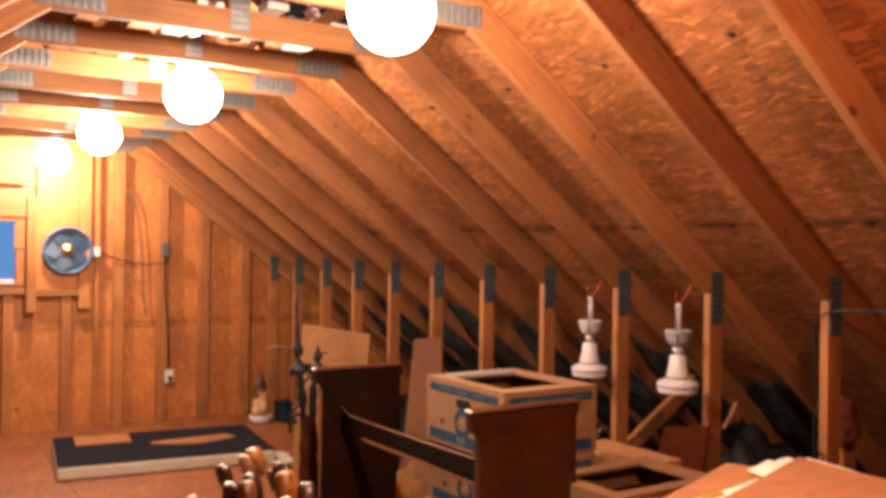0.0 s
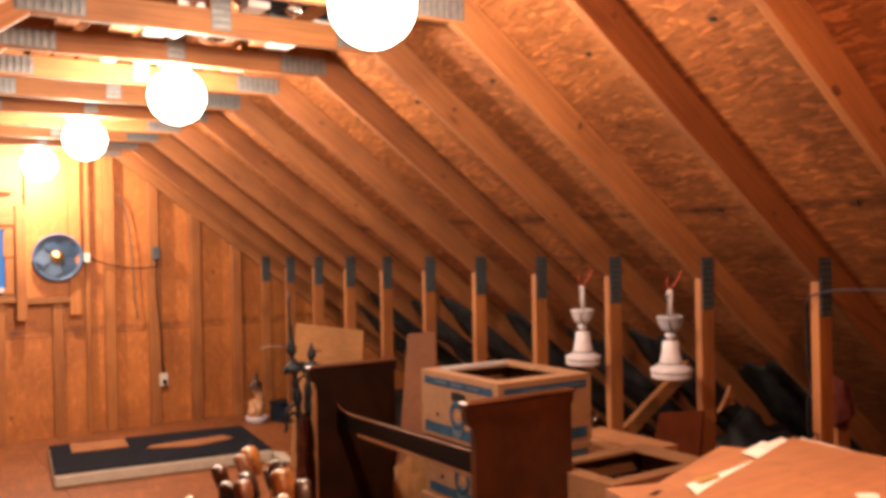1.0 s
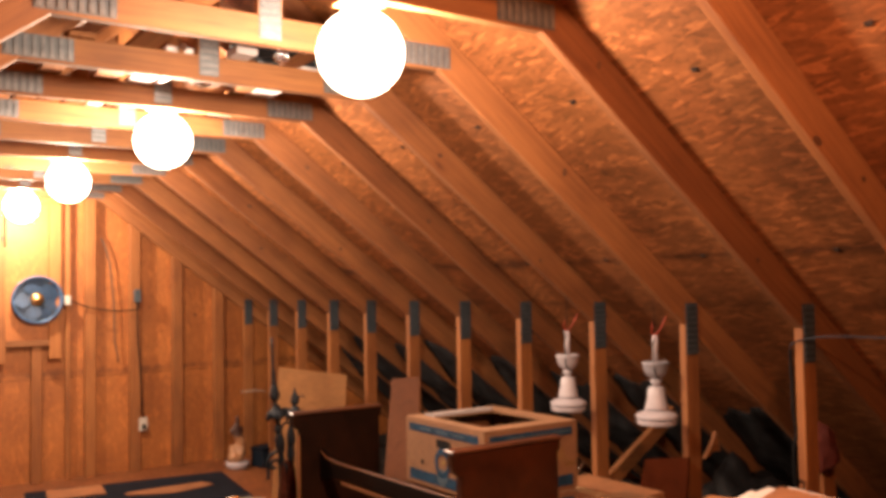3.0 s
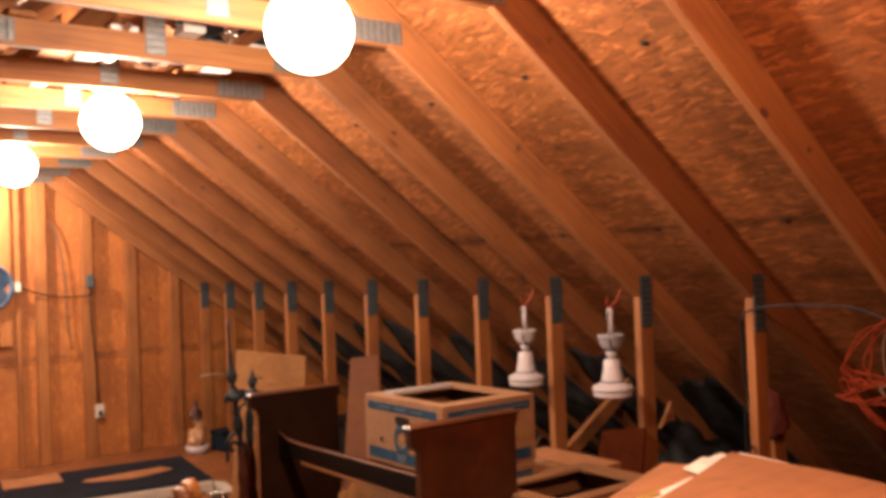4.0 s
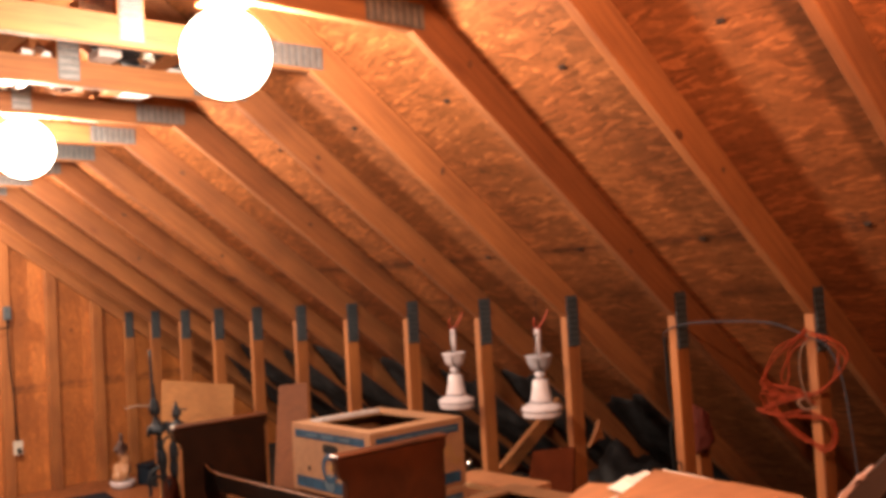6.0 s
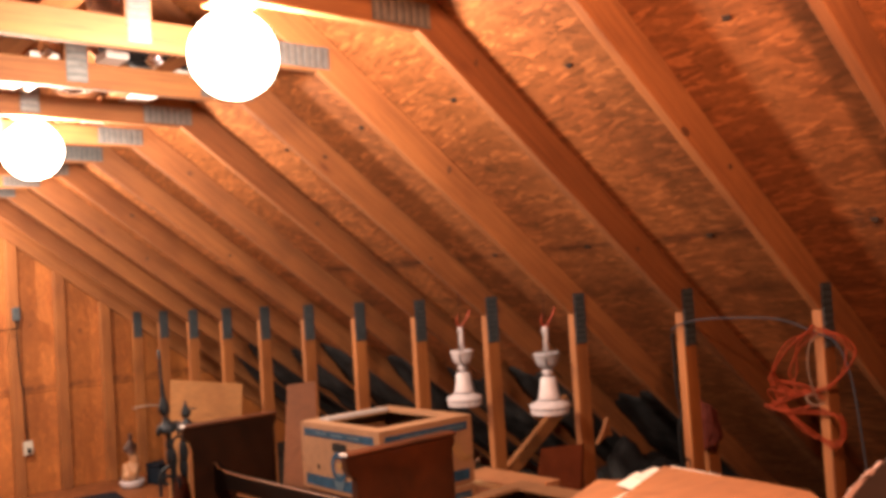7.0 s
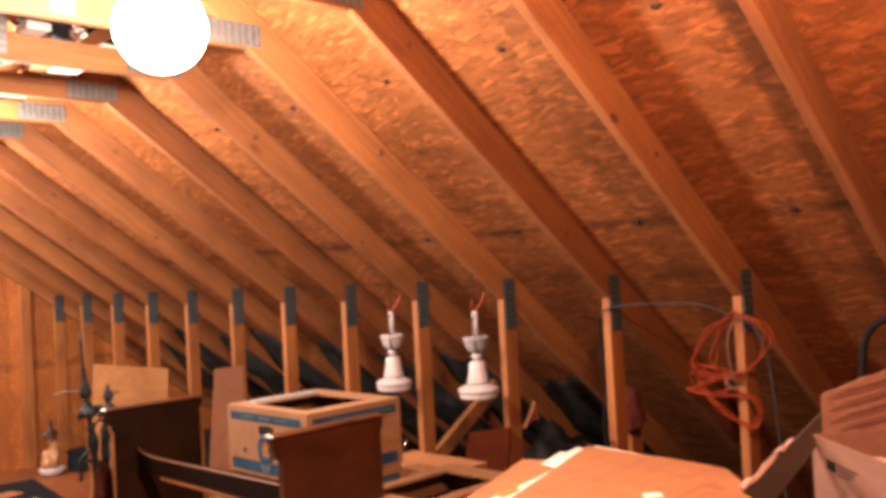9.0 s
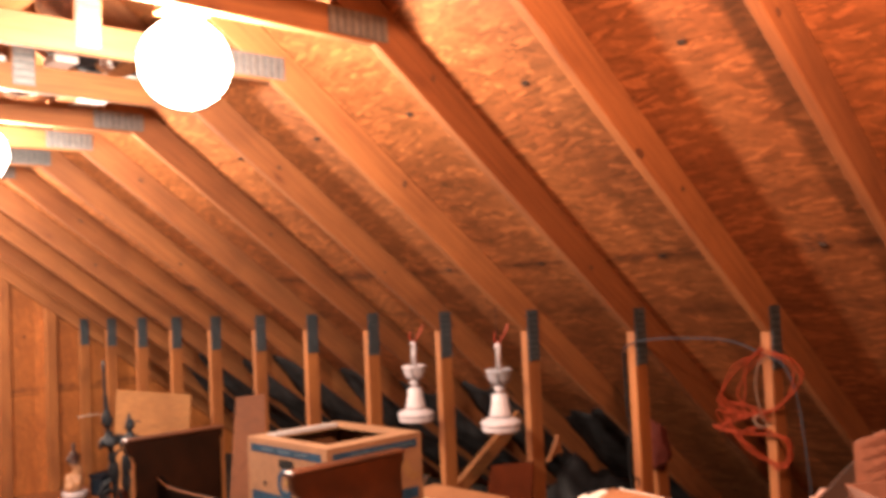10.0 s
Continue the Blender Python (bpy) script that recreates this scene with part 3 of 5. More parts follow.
# ---- the gable wall: window, wall fan, blocking, wiring ----
def gable_fittings(wall):
    y = GABLE_Y
    f = y - 0.002
    # blocking round the window and the fan
    for name, d in (("header", (0.95, 1.372, f - 0.036, y + 0.03, 1.852, 1.985)),
                    ("jamb", (1.372, 1.452, f - 0.06, y + 0.03, 1.04, 2.02)),
                    ("sill_plate", (0.3, 1.368, f - 0.03, y + 0.03, 1.195, 1.255)),
                    ("sill_plate", (1.456, 1.80, f - 0.02, y + 0.03, 1.175, 1.225)),
                    ("cripple", (1.20, 1.285, y, y + LUMBER, 0.0, 1.19)),
                    ("cripple", (1.66, 1.745, y, y + LUMBER, 0.0, 1.17)),
                    ("stud", (1.80, 1.90, f - 0.01, y + LUMBER, 1.06, 2.42)),
                    ("stud", (1.935, 1.975, y, y + LUMBER, 0.0, 2.5)),
                    ("nailer", (0.4, 1.37, y, y + 0.03, 2.13, 2.17))):
        box_part(name, d, PINE_X if name in ("header", "sill_plate", "nailer") else PINE_Z, wall, bevel=0.003)
    box_part("fan_panel", (1.458, 1.796, y + 0.004, y + 0.03, 1.228, 2.4), OSB_WALL, wall, "plywood panel round the wall fan")

    win = thing("window_1", "small square attic window with pine frame, blue dusk outside", "window", kind="structure")
    x0, x1, z0, z1 = 0.62, 1.33, 1.30, 1.84
    bm = bmesh.new()
    for d in ((x1 - 0.035, x1 + 0.03, y - 0.02, y + 0.05, z0 - 0.03, z1 + 0.0), (x0 - 0.03, x0 + 0.035, y - 0.02, y + 0.05, z0 - 0.03, z1),
              (x0 + 0.036, x1 - 0.036, y - 0.018, y + 0.05, z1 - 0.02, z1 + 0.008), (x0 + 0.036, x1 - 0.036, y - 0.018, y + 0.05, z0 - 0.03, z0 + 0.012)):
        block(bm, *d)
    part("window_frame", bm, PINE_Z, win, "bare pine window frame")
    g, nt, bsdf = material("window_glass")
    bsdf.inputs["Transmission Weight"].default_value, bsdf.inputs["Roughness"].default_value, bsdf.inputs["IOR"].default_value = 1.0, 0.02, 1.1
    pane = box_part("pane", (x0 + 0.036, x1 - 0.036, y + 0.022, y + 0.026, z0 + 0.012, z1 - 0.02), g, win, bevel=0)
    pane.visible_shadow = False
    box_part("stop_block", (x1 - 0.05, x1 + 0.03, y - 0.03, y - 0.021, 1.585, 1.80), PINE_Z, win)
    box_part("sash_sill", (x0 + 0.036, x1 - 0.05, y - 0.03, y - 0.019, 1.285, 1.325), WHITE_ENAMEL, win, "white painted sill")

    fan = thing("wall_fan", "blue round exhaust fan set in the gable wall", "fan", pose(1.645, y - 0.004, 1.575))
    fan.matrix_basis = pose(1.70, y - 0.004, 1.575, 90, 0, 0)
    bm = bmesh.new()
    lathe(bm, [(0.200, 0.0), (0.205, 0.07), (0.196, 0.075), (0.188, 0.07), (0.186, 0.0)], 40)
    part("drum", bm, BLUE_PAINT, fan, "blue painted steel ring", smooth=True)
    for k in range(5):
        bm = bmesh.new()
        a = k * math.pi * 0.4 + 0.5
        pts = [(0.03, -0.02), (0.10, -0.10), (0.178, -0.06), (0.18, 0.05), (0.10, 0.09), (0.03, 0.02)]
        lo = [bm.verts.new((x * math.cos(a) - q * math.sin(a), x * math.sin(a) + q * math.cos(a), 0.025 + q * 0.22)) for x, q in pts]
        hi = [bm.verts.new(v.co + Vector((0, 0, 0.003))) for v in lo]
        bm.faces.new(lo)
        bm.faces.new(hi[::-1])
        for i in range(6):
            bm.faces.new((lo[i], hi[i], hi[(i + 1) % 6], lo[(i + 1) % 6]))
        part("blade", bm, GREY_BLUE, fan, "dark grey-blue steel blade")
    bm = bmesh.new()
    lathe(bm, [(0.055, 0.0), (0.055, 0.045), (0.046, 0.055), (0.036, 0.052), (0.030, 0.062), (0.016, 0.064), (0.012, 0.074), (0.002, 0.076)], 24)
    part("hub", bm, BRASS, fan, "brass coloured hub", smooth=True)
    bm = bmesh.new()
    lathe(bm, [(0.185, 0.001), (0.185, 0.004)], 36)
    part("back_louvre", bm, plain("dark_louvre", (0.045, 0.07, 0.105), 0.7, 0.1), fan, "dark closed louvre")
    bm = bmesh.new()
    tube(bm, [(0.03, -0.03, 0.066), (0.10, -0.09, 0.074), (0.165, -0.15, 0.08)], 0.004, 6)
    part("guard_bar", bm, STEEL, fan)
    box_part("switch_box", (0.215, 0.265, -0.05, 0.03, 0.0, 0.05), PLASTIC, fan, "white switch box")

    outlet = thing("outlet", "white wall socket with a dark plug on a stud", "socket", pose(2.60, y - 0.001, 0.42))
    box_part("cover", (-0.038, 0.038, -0.008, 0.0, -0.06, 0.06), PLASTIC, outlet, "white cover plate")
    box_part("plug", (-0.012, 0.016, -0.045, -0.009, -0.04, 0.0), BLACK_CORD, outlet, "black plug", 0.004)
    jb = thing("junction_box", "dark junction box on a wall stud", "junction box", pose(2.545, y, 1.60))
    box_part("case", (-0.03, 0.03, -0.05, 0.0, -0.07, 0.05), STEEL, jb, bevel=0.008)

    def cord(name, label, pts, r, mat):
        bm = bmesh.new()
        tube(bm, curve_through(pts), r, 6)
        ob = part(name, bm, mat, smooth=True)
        tagged(ob, label, "cable")

    cord("fan_cord", "dark fan cord drooping along the wall", [(1.96, y - 0.03, 1.56), (2.12, y - 0.03, 1.50), (2.33, y - 0.03, 1.46), (2.545, y - 0.03, 1.47), (2.545, y - 0.03, 1.53)], 0.006, BLACK_CORD)
    cord("wall_cable", "white house cable stapled down the wall", [(2.24, y + 0.03, 2.12), (2.30, y + 0.03, 1.95), (2.345, y + 0.03, 1.6), (2.36, y + 0.03, 1.2), (2.39, y + 0.03, 1.0)], 0.008, WHITE_CORD)
    cord("power_cord", "dark cord running down a stud to the socket", [(2.545, y - 0.012, 1.53), (2.55, y - 0.012, 1.2), (2.575, y - 0.012, 0.9), (2.59, y - 0.012, 0.6), (2.60, y - 0.012, 0.485)], 0.006, BLACK_CORD)
    cord("white_wire", "short white wire across the corner", [(3.53, y - 0.02, 0.635), (3.66, y - 0.04, 0.645), (3.78, y - 0.02, 0.628)], 0.0045, PLASTIC)


gable_fittings(wall_north)


# ---- cardboard ----
def fruit_box(name, m, lx, ly, lz, label, group="", printed=True, contents=False):
    """A two-piece fruit carton with a cut-out lid, hand holes and blue print; base corner at the origin."""
    t = thing(name, label, "cardboard box", m, group)
    th = 0.008
    for d in ((0, th, 0, ly, 0, lz - th), (lx - th, lx, 0, ly, 0, lz - th), (th + 0.0005, lx - th - 0.0005, 0, th, 0, lz - th), (th + 0.0005, lx - th - 0.0005, ly - th, ly, 0, lz - th)):
        box_part("side_panel", d, CARD_GREY, t, bevel=0)
    box_part("bottom", (th, lx - th, th, ly - th, 0, th), CARD_GREY, t, bevel=0)
    hx0, hx1, hy0, hy1 = lx * 0.12, lx * 0.80, ly * 0.14, ly * 0.78
    e = 0.005
    bm = bmesh.new()
    rings = [[bm.verts.new((x, y, z)) for x, y in c] for z in (lz - th + 0.001, lz) for c in (((-e, -e), (lx + e, -e), (lx + e, ly + e), (-e, ly + e)), ((hx0, hy0), (hx1, hy0), (hx1, hy1), (hx0, hy1)))]
    for a, b in ((0, 1), (2, 3), (0, 2), (1, 3)):
        for k in range(4):
            bm.faces.new((rings[a][k], rings[a][(k + 1) % 4], rings[b][(k + 1) % 4], rings[b][k]))
    part("lid_top", bm, CARD_GREY, t, "lid with a cut-out opening")
    bm = bmesh.new()
    high = 1.0 if printed else 0.4
    rim = [bm.verts.new((hx0 + (hx1 - hx0) * k / 8, hy1 + q, lz + h * high)) for q, h in ((0.0, 0.001), (0.075, 0.001), (0.060, 0.008), (0.002, 0.014)) for k in range(9)]
    for k in range(8):
        for a, b in ((0, 9), (9, 18), (18, 27), (27, 0)):
            bm.faces.new((rim[a + k], rim[a + k + 1], rim[b + k + 1], rim[b + k]))
    for k in (0, 8):
        bm.faces.new([rim[q + k] for q in (0, 9, 18, 27)])
    for v in rim[18:]:
        v.co.z += 0.004 * noise.noise(v.co * 30)
    part("folded_edge", bm, GREY_CARD if printed else CARD_GREY, t, "folded edge of the opening")
    sides = []
    for d in ((-e, -0.001, -e, ly + e, 0.004, lz - th), (lx + 0.001, lx + e, -e, ly + e, 0.004, lz - th), (0, lx, -e, -0.001, 0.004, lz - th), (0, lx, ly + 0.001, ly + e, 0.004, lz - th)):
        sides.append(box_part("lid_side", d, CARD_GREY, t, bevel=0))
    p = e + 0.0012
    # dark block added inside, so the opening looks as deep in shade
    if contents:
        box_part("contents", (0.015, lx - 0.015, 0.015, ly - 0.015, 0.012, lz * 0.62), DARK_CLOTH, t, "dark block for the shaded inside", 0.02)
    if not printed:
        return t
    for z0, z1, off in ((lz * 0.80, lz * 0.915, p), (lz * 0.07, lz * 0.23, p)):
        box_part("printed_band", (-off, -off + 0.0008, 0.03, ly - 0.02, z0, z1), BLUE_INK, sides[0], "blue printed band", 0)
        box_part("printed_band", (0.02, lx - 0.02, -off, -off + 0.0008, z0, z1), BLUE_INK, sides[2], "blue printed band", 0)
    for k in range(3):
        box_part("printed_line", (0.10 + k * 0.11, 0.19 + k * 0.11, -p - 0.0012, -p - 0.0003, lz * 0.845, lz * 0.87), PALE_INK, sides[2], "unreadable line of print", 0)
        box_part("printed_line", (-p - 0.0012, -p - 0.0003, 0.12 + k * 0.11, 0.20 + k * 0.11, lz * 0.845, lz * 0.87), PALE_INK, sides[0], "unreadable line of print", 0)
    # hand and vent holes are uncut: black patches paint their dark inside
    bm = bmesh.new()
    slot = [(0.050 * math.copysign(abs(math.cos(a)) ** 0.45, math.cos(a)), 0.0175 * math.copysign(abs(math.sin(a)) ** 0.45, math.sin(a))) for a in [k * math.pi / 12 for k in range(24)]]
    prism(bm, slot, 0.0, 0.001)
    bmesh.ops.transform(bm, matrix=Matrix.Translation((-p - 0.0012, ly * 0.49, lz * 0.69)) @ pose(0, 0, 0, 0, 0, 90) @ Matrix.Diagonal((1, -1, 1, 1)), verts=bm.verts)
    part("hand_hole", bm, BLACK_INK_AND_HOLES, sides[0], "hand hole as a flat black patch")
    bm = bmesh.new()
    lathe(bm, [(0.010, 0), (0.010, 0.001)], 14, Matrix.Translation((-p - 0.0006, ly * 0.78, lz * 0.36)) @ pose(0, 0, 0, 0, 90, 0))
    part("vent_hole", bm, BLACK_INK_AND_HOLES, sides[0])
    bm = bmesh.new()
    mm = Matrix.Translation((-p - 0.0016, ly * 0.505, lz * 0.41)) @ pose(0, 0, 0, 0, 90, 0)
    a = [[bm.verts.new(mm @ Vector((r * math.cos(k * math.pi / 12), r * 0.9 * math.sin(k * math.pi / 12), 0))) for k in range(24)] for r in (0.058, 0.036)]
    for k in range(24):
        bm.faces.new((a[0][k], a[0][(k + 1) % 24], a[1][(k + 1) % 24], a[1][k]))
    part("printed_emblem", bm, BLUE_INK, sides[0], "round blue emblem")
    bm = bmesh.new()
    lathe(bm, [(0.009, 0), (0.009, 0.0006)], 14, Matrix.Translation((-p - 0.0014, ly * 0.49, lz * 0.43)) @ pose(0, 0, 0, 0, 90, 0))
    part("printed_dot", bm, YELLOW_INK, sides[0], "yellow spot in the emblem")
    box_part("printed_stain", (-p - 0.0010, -p - 0.0004, ly * 0.20, ly * 0.34, lz * 0.50, lz * 0.66), PALE_INK, sides[0], "faded block of unreadable print", 0)
    bm = bmesh.new()
    lathe(bm, [(0.034, 0), (0.034, 0.0006)], 20, Matrix.Translation((-p - 0.0014, ly * 0.51, lz * 0.20)) @ pose(0, 0, 0, 0, 90, 0))
    part("printed_seal", bm, PALE_INK, sides[0], "pale blue printed seal")
    bm = bmesh.new()
    pts = curve_through([(lx * 0.78, 0, lz * 0.60), (lx * 0.81, 0, lz * 0.47), (lx * 0.86, 0, lz * 0.38), (lx * 0.93, 0, lz * 0.34)], 5)
    for i in range(3):
        tube(bm, [q + Vector((i * 0.012, -p + 0.0015, i * 0.006)) for q in pts], 0.002, 5)
    part("printed_fruit", bm, YELLOW_INK, sides[2], "yellow printed fruit")
    return t


stack = (2.25, 2.925)
fruit_box("fruit_box", pose(stack[0], stack[1], 0.835), 0.443, 0.525, 0.266, "tan fruit carton with blue bands and cut-out lid, stacked", "fruit boxes", True, True)
fruit_box("fruit_box", pose(stack[0] + 0.01, stack[1] - 0.012, 0.590), 0.425, 0.525, 0.244, "tan fruit carton with blue bands, under another carton", "fruit boxes")
fruit_box("fruit_box", pose(stack[0] - 0.005, stack[1] + 0.01, 0.295), 0.43, 0.53, 0.294, "tan fruit carton low in a stack", "fruit boxes")
fruit_box("fruit_box", pose(stack[0], stack[1], 0.0), 0.43, 0.53, 0.294, "tan fruit carton at the foot of a stack", "fruit boxes")
fruit_box("fruit_box", pose(2.43, 2.53, 0.530), 0.54, 0.40, 0.255, "tan open fruit carton with a cut-out lid, beside the bench", "fruit boxes", False, True)


def plain_box(name, label, x0, x1, y0, y1, z0, z1, mat, turn=0.0):
    cx, cy = (x0 + x1) / 2, (y0 + y1) / 2
    t = thing(name, label, "cardboard box", pose(cx, cy, z0, 0, 0, turn))
    hx, hy, h = (x1 - x0) / 2, (y1 - y0) / 2, z1 - z0
    box_part("body", (-hx, hx, -hy, hy, 0, h - 0.005), mat, t, bevel=0.004)
    box_part("flap", (-hx, -0.003, -hy, hy, h - 0.0045, h), mat, t, bevel=0)
    box_part("flap", (0.003, hx, -hy, hy, h - 0.0045, h), mat, t, bevel=0)
    box_part("tape", (-0.03, 0.03, -hy, hy, h + 0.0005, h + 0.0012), plain("packing_tape", (0.5, 0.34, 0.18), 0.3), t, bevel=0)
    return t


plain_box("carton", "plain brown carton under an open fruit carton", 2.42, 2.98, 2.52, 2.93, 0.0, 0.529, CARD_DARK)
plain_box("carton", "brown carton behind the fruit cartons", 2.72, 3.22, 2.95, 3.42, 0.0, 0.74, CARD)
plain_box("carton", "tall brown carton under flattened cardboard", 1.78, 2.44, 1.30, 1.90, 0.0, 0.985, CARD, -18)


def sheet(name, label, corners, mat, thick=0.005, sag=0.0, category="cardboard"):
    """A sheet with the four corners given, slightly warped."""
    bm = bmesh.new()
    a, b, c, d = (Vector(q) for q in corners)
    n = 8
    grid = {}
    up = (b - a).cross(d - a).normalized()
    for side in (0, 1):
        for i in range(n + 1):
            for j in range(n + 1):
                u, v = i / n, j / n
                p = (a * (1 - u) + b * u) * (1 - v) + (d * (1 - u) + c * u) * v
                w = sag * (4 * u * (1 - u) + 2 * v * (1 - v)) + 0.004 * noise.noise(p * 6)
                grid[side, i, j] = bm.verts.new(p + up * (w + (thick if side else 0)))
    for i in range(n):
        for j in range(n):
            bm.faces.new([grid[0, *q] for q in ((i, j), (i, j + 1), (i + 1, j + 1), (i + 1, j))])
            bm.faces.new([grid[1, *q] for q in ((i, j), (i + 1, j), (i + 1, j + 1), (i, j + 1))])
    for k in range(n):
        for q in (((k, 0), (k + 1, 0)), ((k + 1, n), (k, n)), ((0, k + 1), (0, k)), ((n, k), (n, k + 1))):
            bm.faces.new((grid[0, *q[0]], grid[0, *q[1]], grid[1, *q[1]], grid[1, *q[0]]))
    return tagged(part(name, bm, mat, smooth=False), label, category)


# the pile of flattened cartons and papers
sheet("cardboard_sheet", "flattened tan cardboard on a carton", [(1.42, 1.655, 1.012), (1.80, 1.25, 1.015), (2.42, 1.70, 1.035), (2.305, 1.962, 1.035)], CARD, 0.005)
sheet("paper_sheet", "white paper between flattened cardboard sheets", [(1.925, 1.750, 1.036), (1.86, 1.64, 1.036), (2.20, 1.55, 1.042), (2.215, 1.790, 1.044)], PAPER, 0.002, category="paper")
sheet("paper_sheet", "loose white paper poking out of the cardboard pile", [(2.20, 1.62, 1.041), (2.36, 1.60, 1.041), (2.408, 1.902, 1.046), (2.262, 1.858, 1.045)], PAPER, 0.002, category="paper")
sheet("paper_sheet", "loose white paper under the top cardboard sheet", [(2.24, 1.62, 1.044), (2.45, 1.60, 1.044), (2.474, 1.890, 1.049), (2.35, 1.868, 1.048)], PAPER, 0.002, category="paper")
sheet("paper_sheet", "white paper lining under the top cardboard sheet", [(2.20, 1.62, 1.048), (2.37, 1.40, 1.048), (2.478, 1.655, 1.052), (2.506, 1.852, 1.053)], PAPER, 0.002, category="paper")
sheet("cardboard_sheet", "flattened brown cardboard, creased, in a pile", [(2.05, 1.62, 1.048), (2.20, 1.18, 1.048), (2.36, 1.398, 1.048), (2.30, 1.70, 1.049)], CARD, 0.003)
sheet("cardboard_sheet", "large flattened brown cardboard with creases, top of a pile", [(1.72, 1.60, 1.052), (1.98, 0.98, 1.054), (2.413, 1.384, 1.058), (2.452, 1.838, 1.058)], CARD, 0.006, 0.003)
sheet("warning_label", "yellow printed warning label on white paper", [(1.963, 1.765, 1.0415), (1.945, 1.728, 1.0415), (2.025, 1.735, 1.0430), (2.045, 1.762, 1.0430)], YELLOW_INK, 0.001, category="label")
sheet("printed_mark", "dark block of unreadable print on flattened cardboard", [(1.822, 1.775, 1.0275), (1.832, 1.762, 1.0275), (1.902, 1.778, 1.0275), (1.896, 1.792, 1.0275)], BLACK_INK_AND_HOLES, 0.001, category="print")
sheet("torn_paper", "torn pale scrap of paper on the top cardboard", [(2.06, 1.40, 1.0645), (2.09, 1.37, 1.0645), (2.125, 1.40, 1.0645), (2.085, 1.425, 1.0645)], PAPER, 0.001, category="paper")


def open_carton():
    """A battered open carton with standing flaps, packed with wrapping."""
    k = Vector((2.40, 1.16, 0))
    u, w = Vector((-0.667, -0.745, 0)), Vector((0.745, -0.667, 0))
    m = Matrix(((u.x, w.x, 0, k.x), (u.y, w.y, 0, k.y), (0, 0, 1, 0.55), (0, 0, 0, 1)))
    t = thing("open_carton", "battered open brown carton full of pale wrapping", "cardboard box", m)
    h, lu, lw, th = 0.623, 0.62, 0.46, 0.006
    PINK_CARD = cardboard("pale_cardboard", (0.165, 0.078, 0.054))
    FLUTE = plain("shaded_flute", (0.10, 0.036, 0.022), 0.9)
    FAINT_INK = plain("faded_print", (0.045, 0.022, 0.018), 0.85)
    for d in ((0, lu, 0, th, 0, h), (0, lu, lw - th, lw, 0, h), (0, th, th + 0.0005, lw - th - 0.0005, 0, h), (lu - th, lu, th + 0.0005, lw - th - 0.0005, 0, h), (th, lu - th, th, lw - th, 0, th)):
        box_part("side_panel", d, PINK_CARD, t, bevel=0)
    # standing end flap with a torn upper edge
    bm = bmesh.new()
    n = 14
    top = [0.085 + 0.055 * math.sin(k / n * 1.9) + 0.008 * noise.noise(Vector((k * 0.7, 0, 3))) for k in range(n + 1)]
    lo = [[bm.verts.new((-0.0 - q, 0.03 + (lw - 0.16) * k / n, h)) for k in range(n + 1)] for q in (0, 0.006)]
    hi = [[bm.verts.new((-0.02 - q, 0.04 + (lw - 0.165) * k / n, h + top[k])) for k in range(n + 1)] for q in (0, 0.006)]
    for k in range(n):
        bm.faces.new((lo[0][k], lo[0][k + 1], hi[0][k + 1], hi[0][k]))
        bm.faces.new((lo[1][k], hi[1][k], hi[1][k + 1], lo[1][k + 1]))
        bm.faces.new((hi[0][k], hi[0][k + 1], hi[1][k + 1], hi[1][k]))
    end_flap = part("end_flap", bm, PINK_CARD, t, "torn standing flap with ribbed lines")
    def flap_x(y, z):
        k = max(0.0, min(n, (y - 0.035) / (lw - 0.16) * n))
        return 0.0009 - 0.02 * (z - h) / (0.085 + 0.055 * math.sin(k / n * 1.9))

    for i in range(16):
        bm = bmesh.new()
        a, b = 0.05 + 0.02 * (i % 3), lw - 0.145 - 0.015 * (i % 2)
        pts = []
        for q in range(9):
            y = a + (b - a) * q / 8
            z = h - 0.03 + i * 0.0088 + 0.055 * (q / 8) ** 1.3
            lid = 0.085 + 0.055 * math.sin((y - 0.035) / (lw - 0.16) * 1.9) - 0.007
            if 0.003 < z - h < lid:
                pts.append((flap_x(y, z), y, z))
        if len(pts) > 2:
            tube(bm, pts, 0.0016, 4)
            part("flute_line", bm, FLUTE, end_flap, "darker ribbed line in the torn board")
        else:
            bm.free()
    # outer flap, hanging towards the pile; board coloured dark as an unlit underside
    flap = sheet("outer_flap", "bent open flap with a torn pale edge", [(2.14, 1.15, 1.065), (2.42, 1.15, 1.160), (2.52, 1.175, 1.213), (2.06, 1.165, 1.112)], cardboard("shaded_brown_board", (0.022, 0.009, 0.0045)), 0.006)
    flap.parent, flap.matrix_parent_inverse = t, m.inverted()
    del flap["category"]
    bm = bmesh.new()
    edge = [Vector((2.06, 1.165, 1.112)).lerp(Vector((2.52, 1.175, 1.213)), q / 16) for q in range(10)]
    tube(bm, [q + Vector((0.004 * noise.noise(q * 60), 0, 0.006 + 0.010 * noise.noise(q * 45))) for q in edge], 0.0065, 5)
    for v in bm.verts:
        v.co += Vector((1, 1, 1)) * 0.006 * noise.noise(v.co * 120)
    torn = part("torn_edge", bm, FOAM, t, "torn pale edge")
    torn.matrix_parent_inverse = m.inverted()
    box_part("shipping_label", (0.072, 0.110, -0.0025, -0.0012, h - 0.064, h - 0.042), BLACK_INK_AND_HOLES, t, "black postal mark", 0)
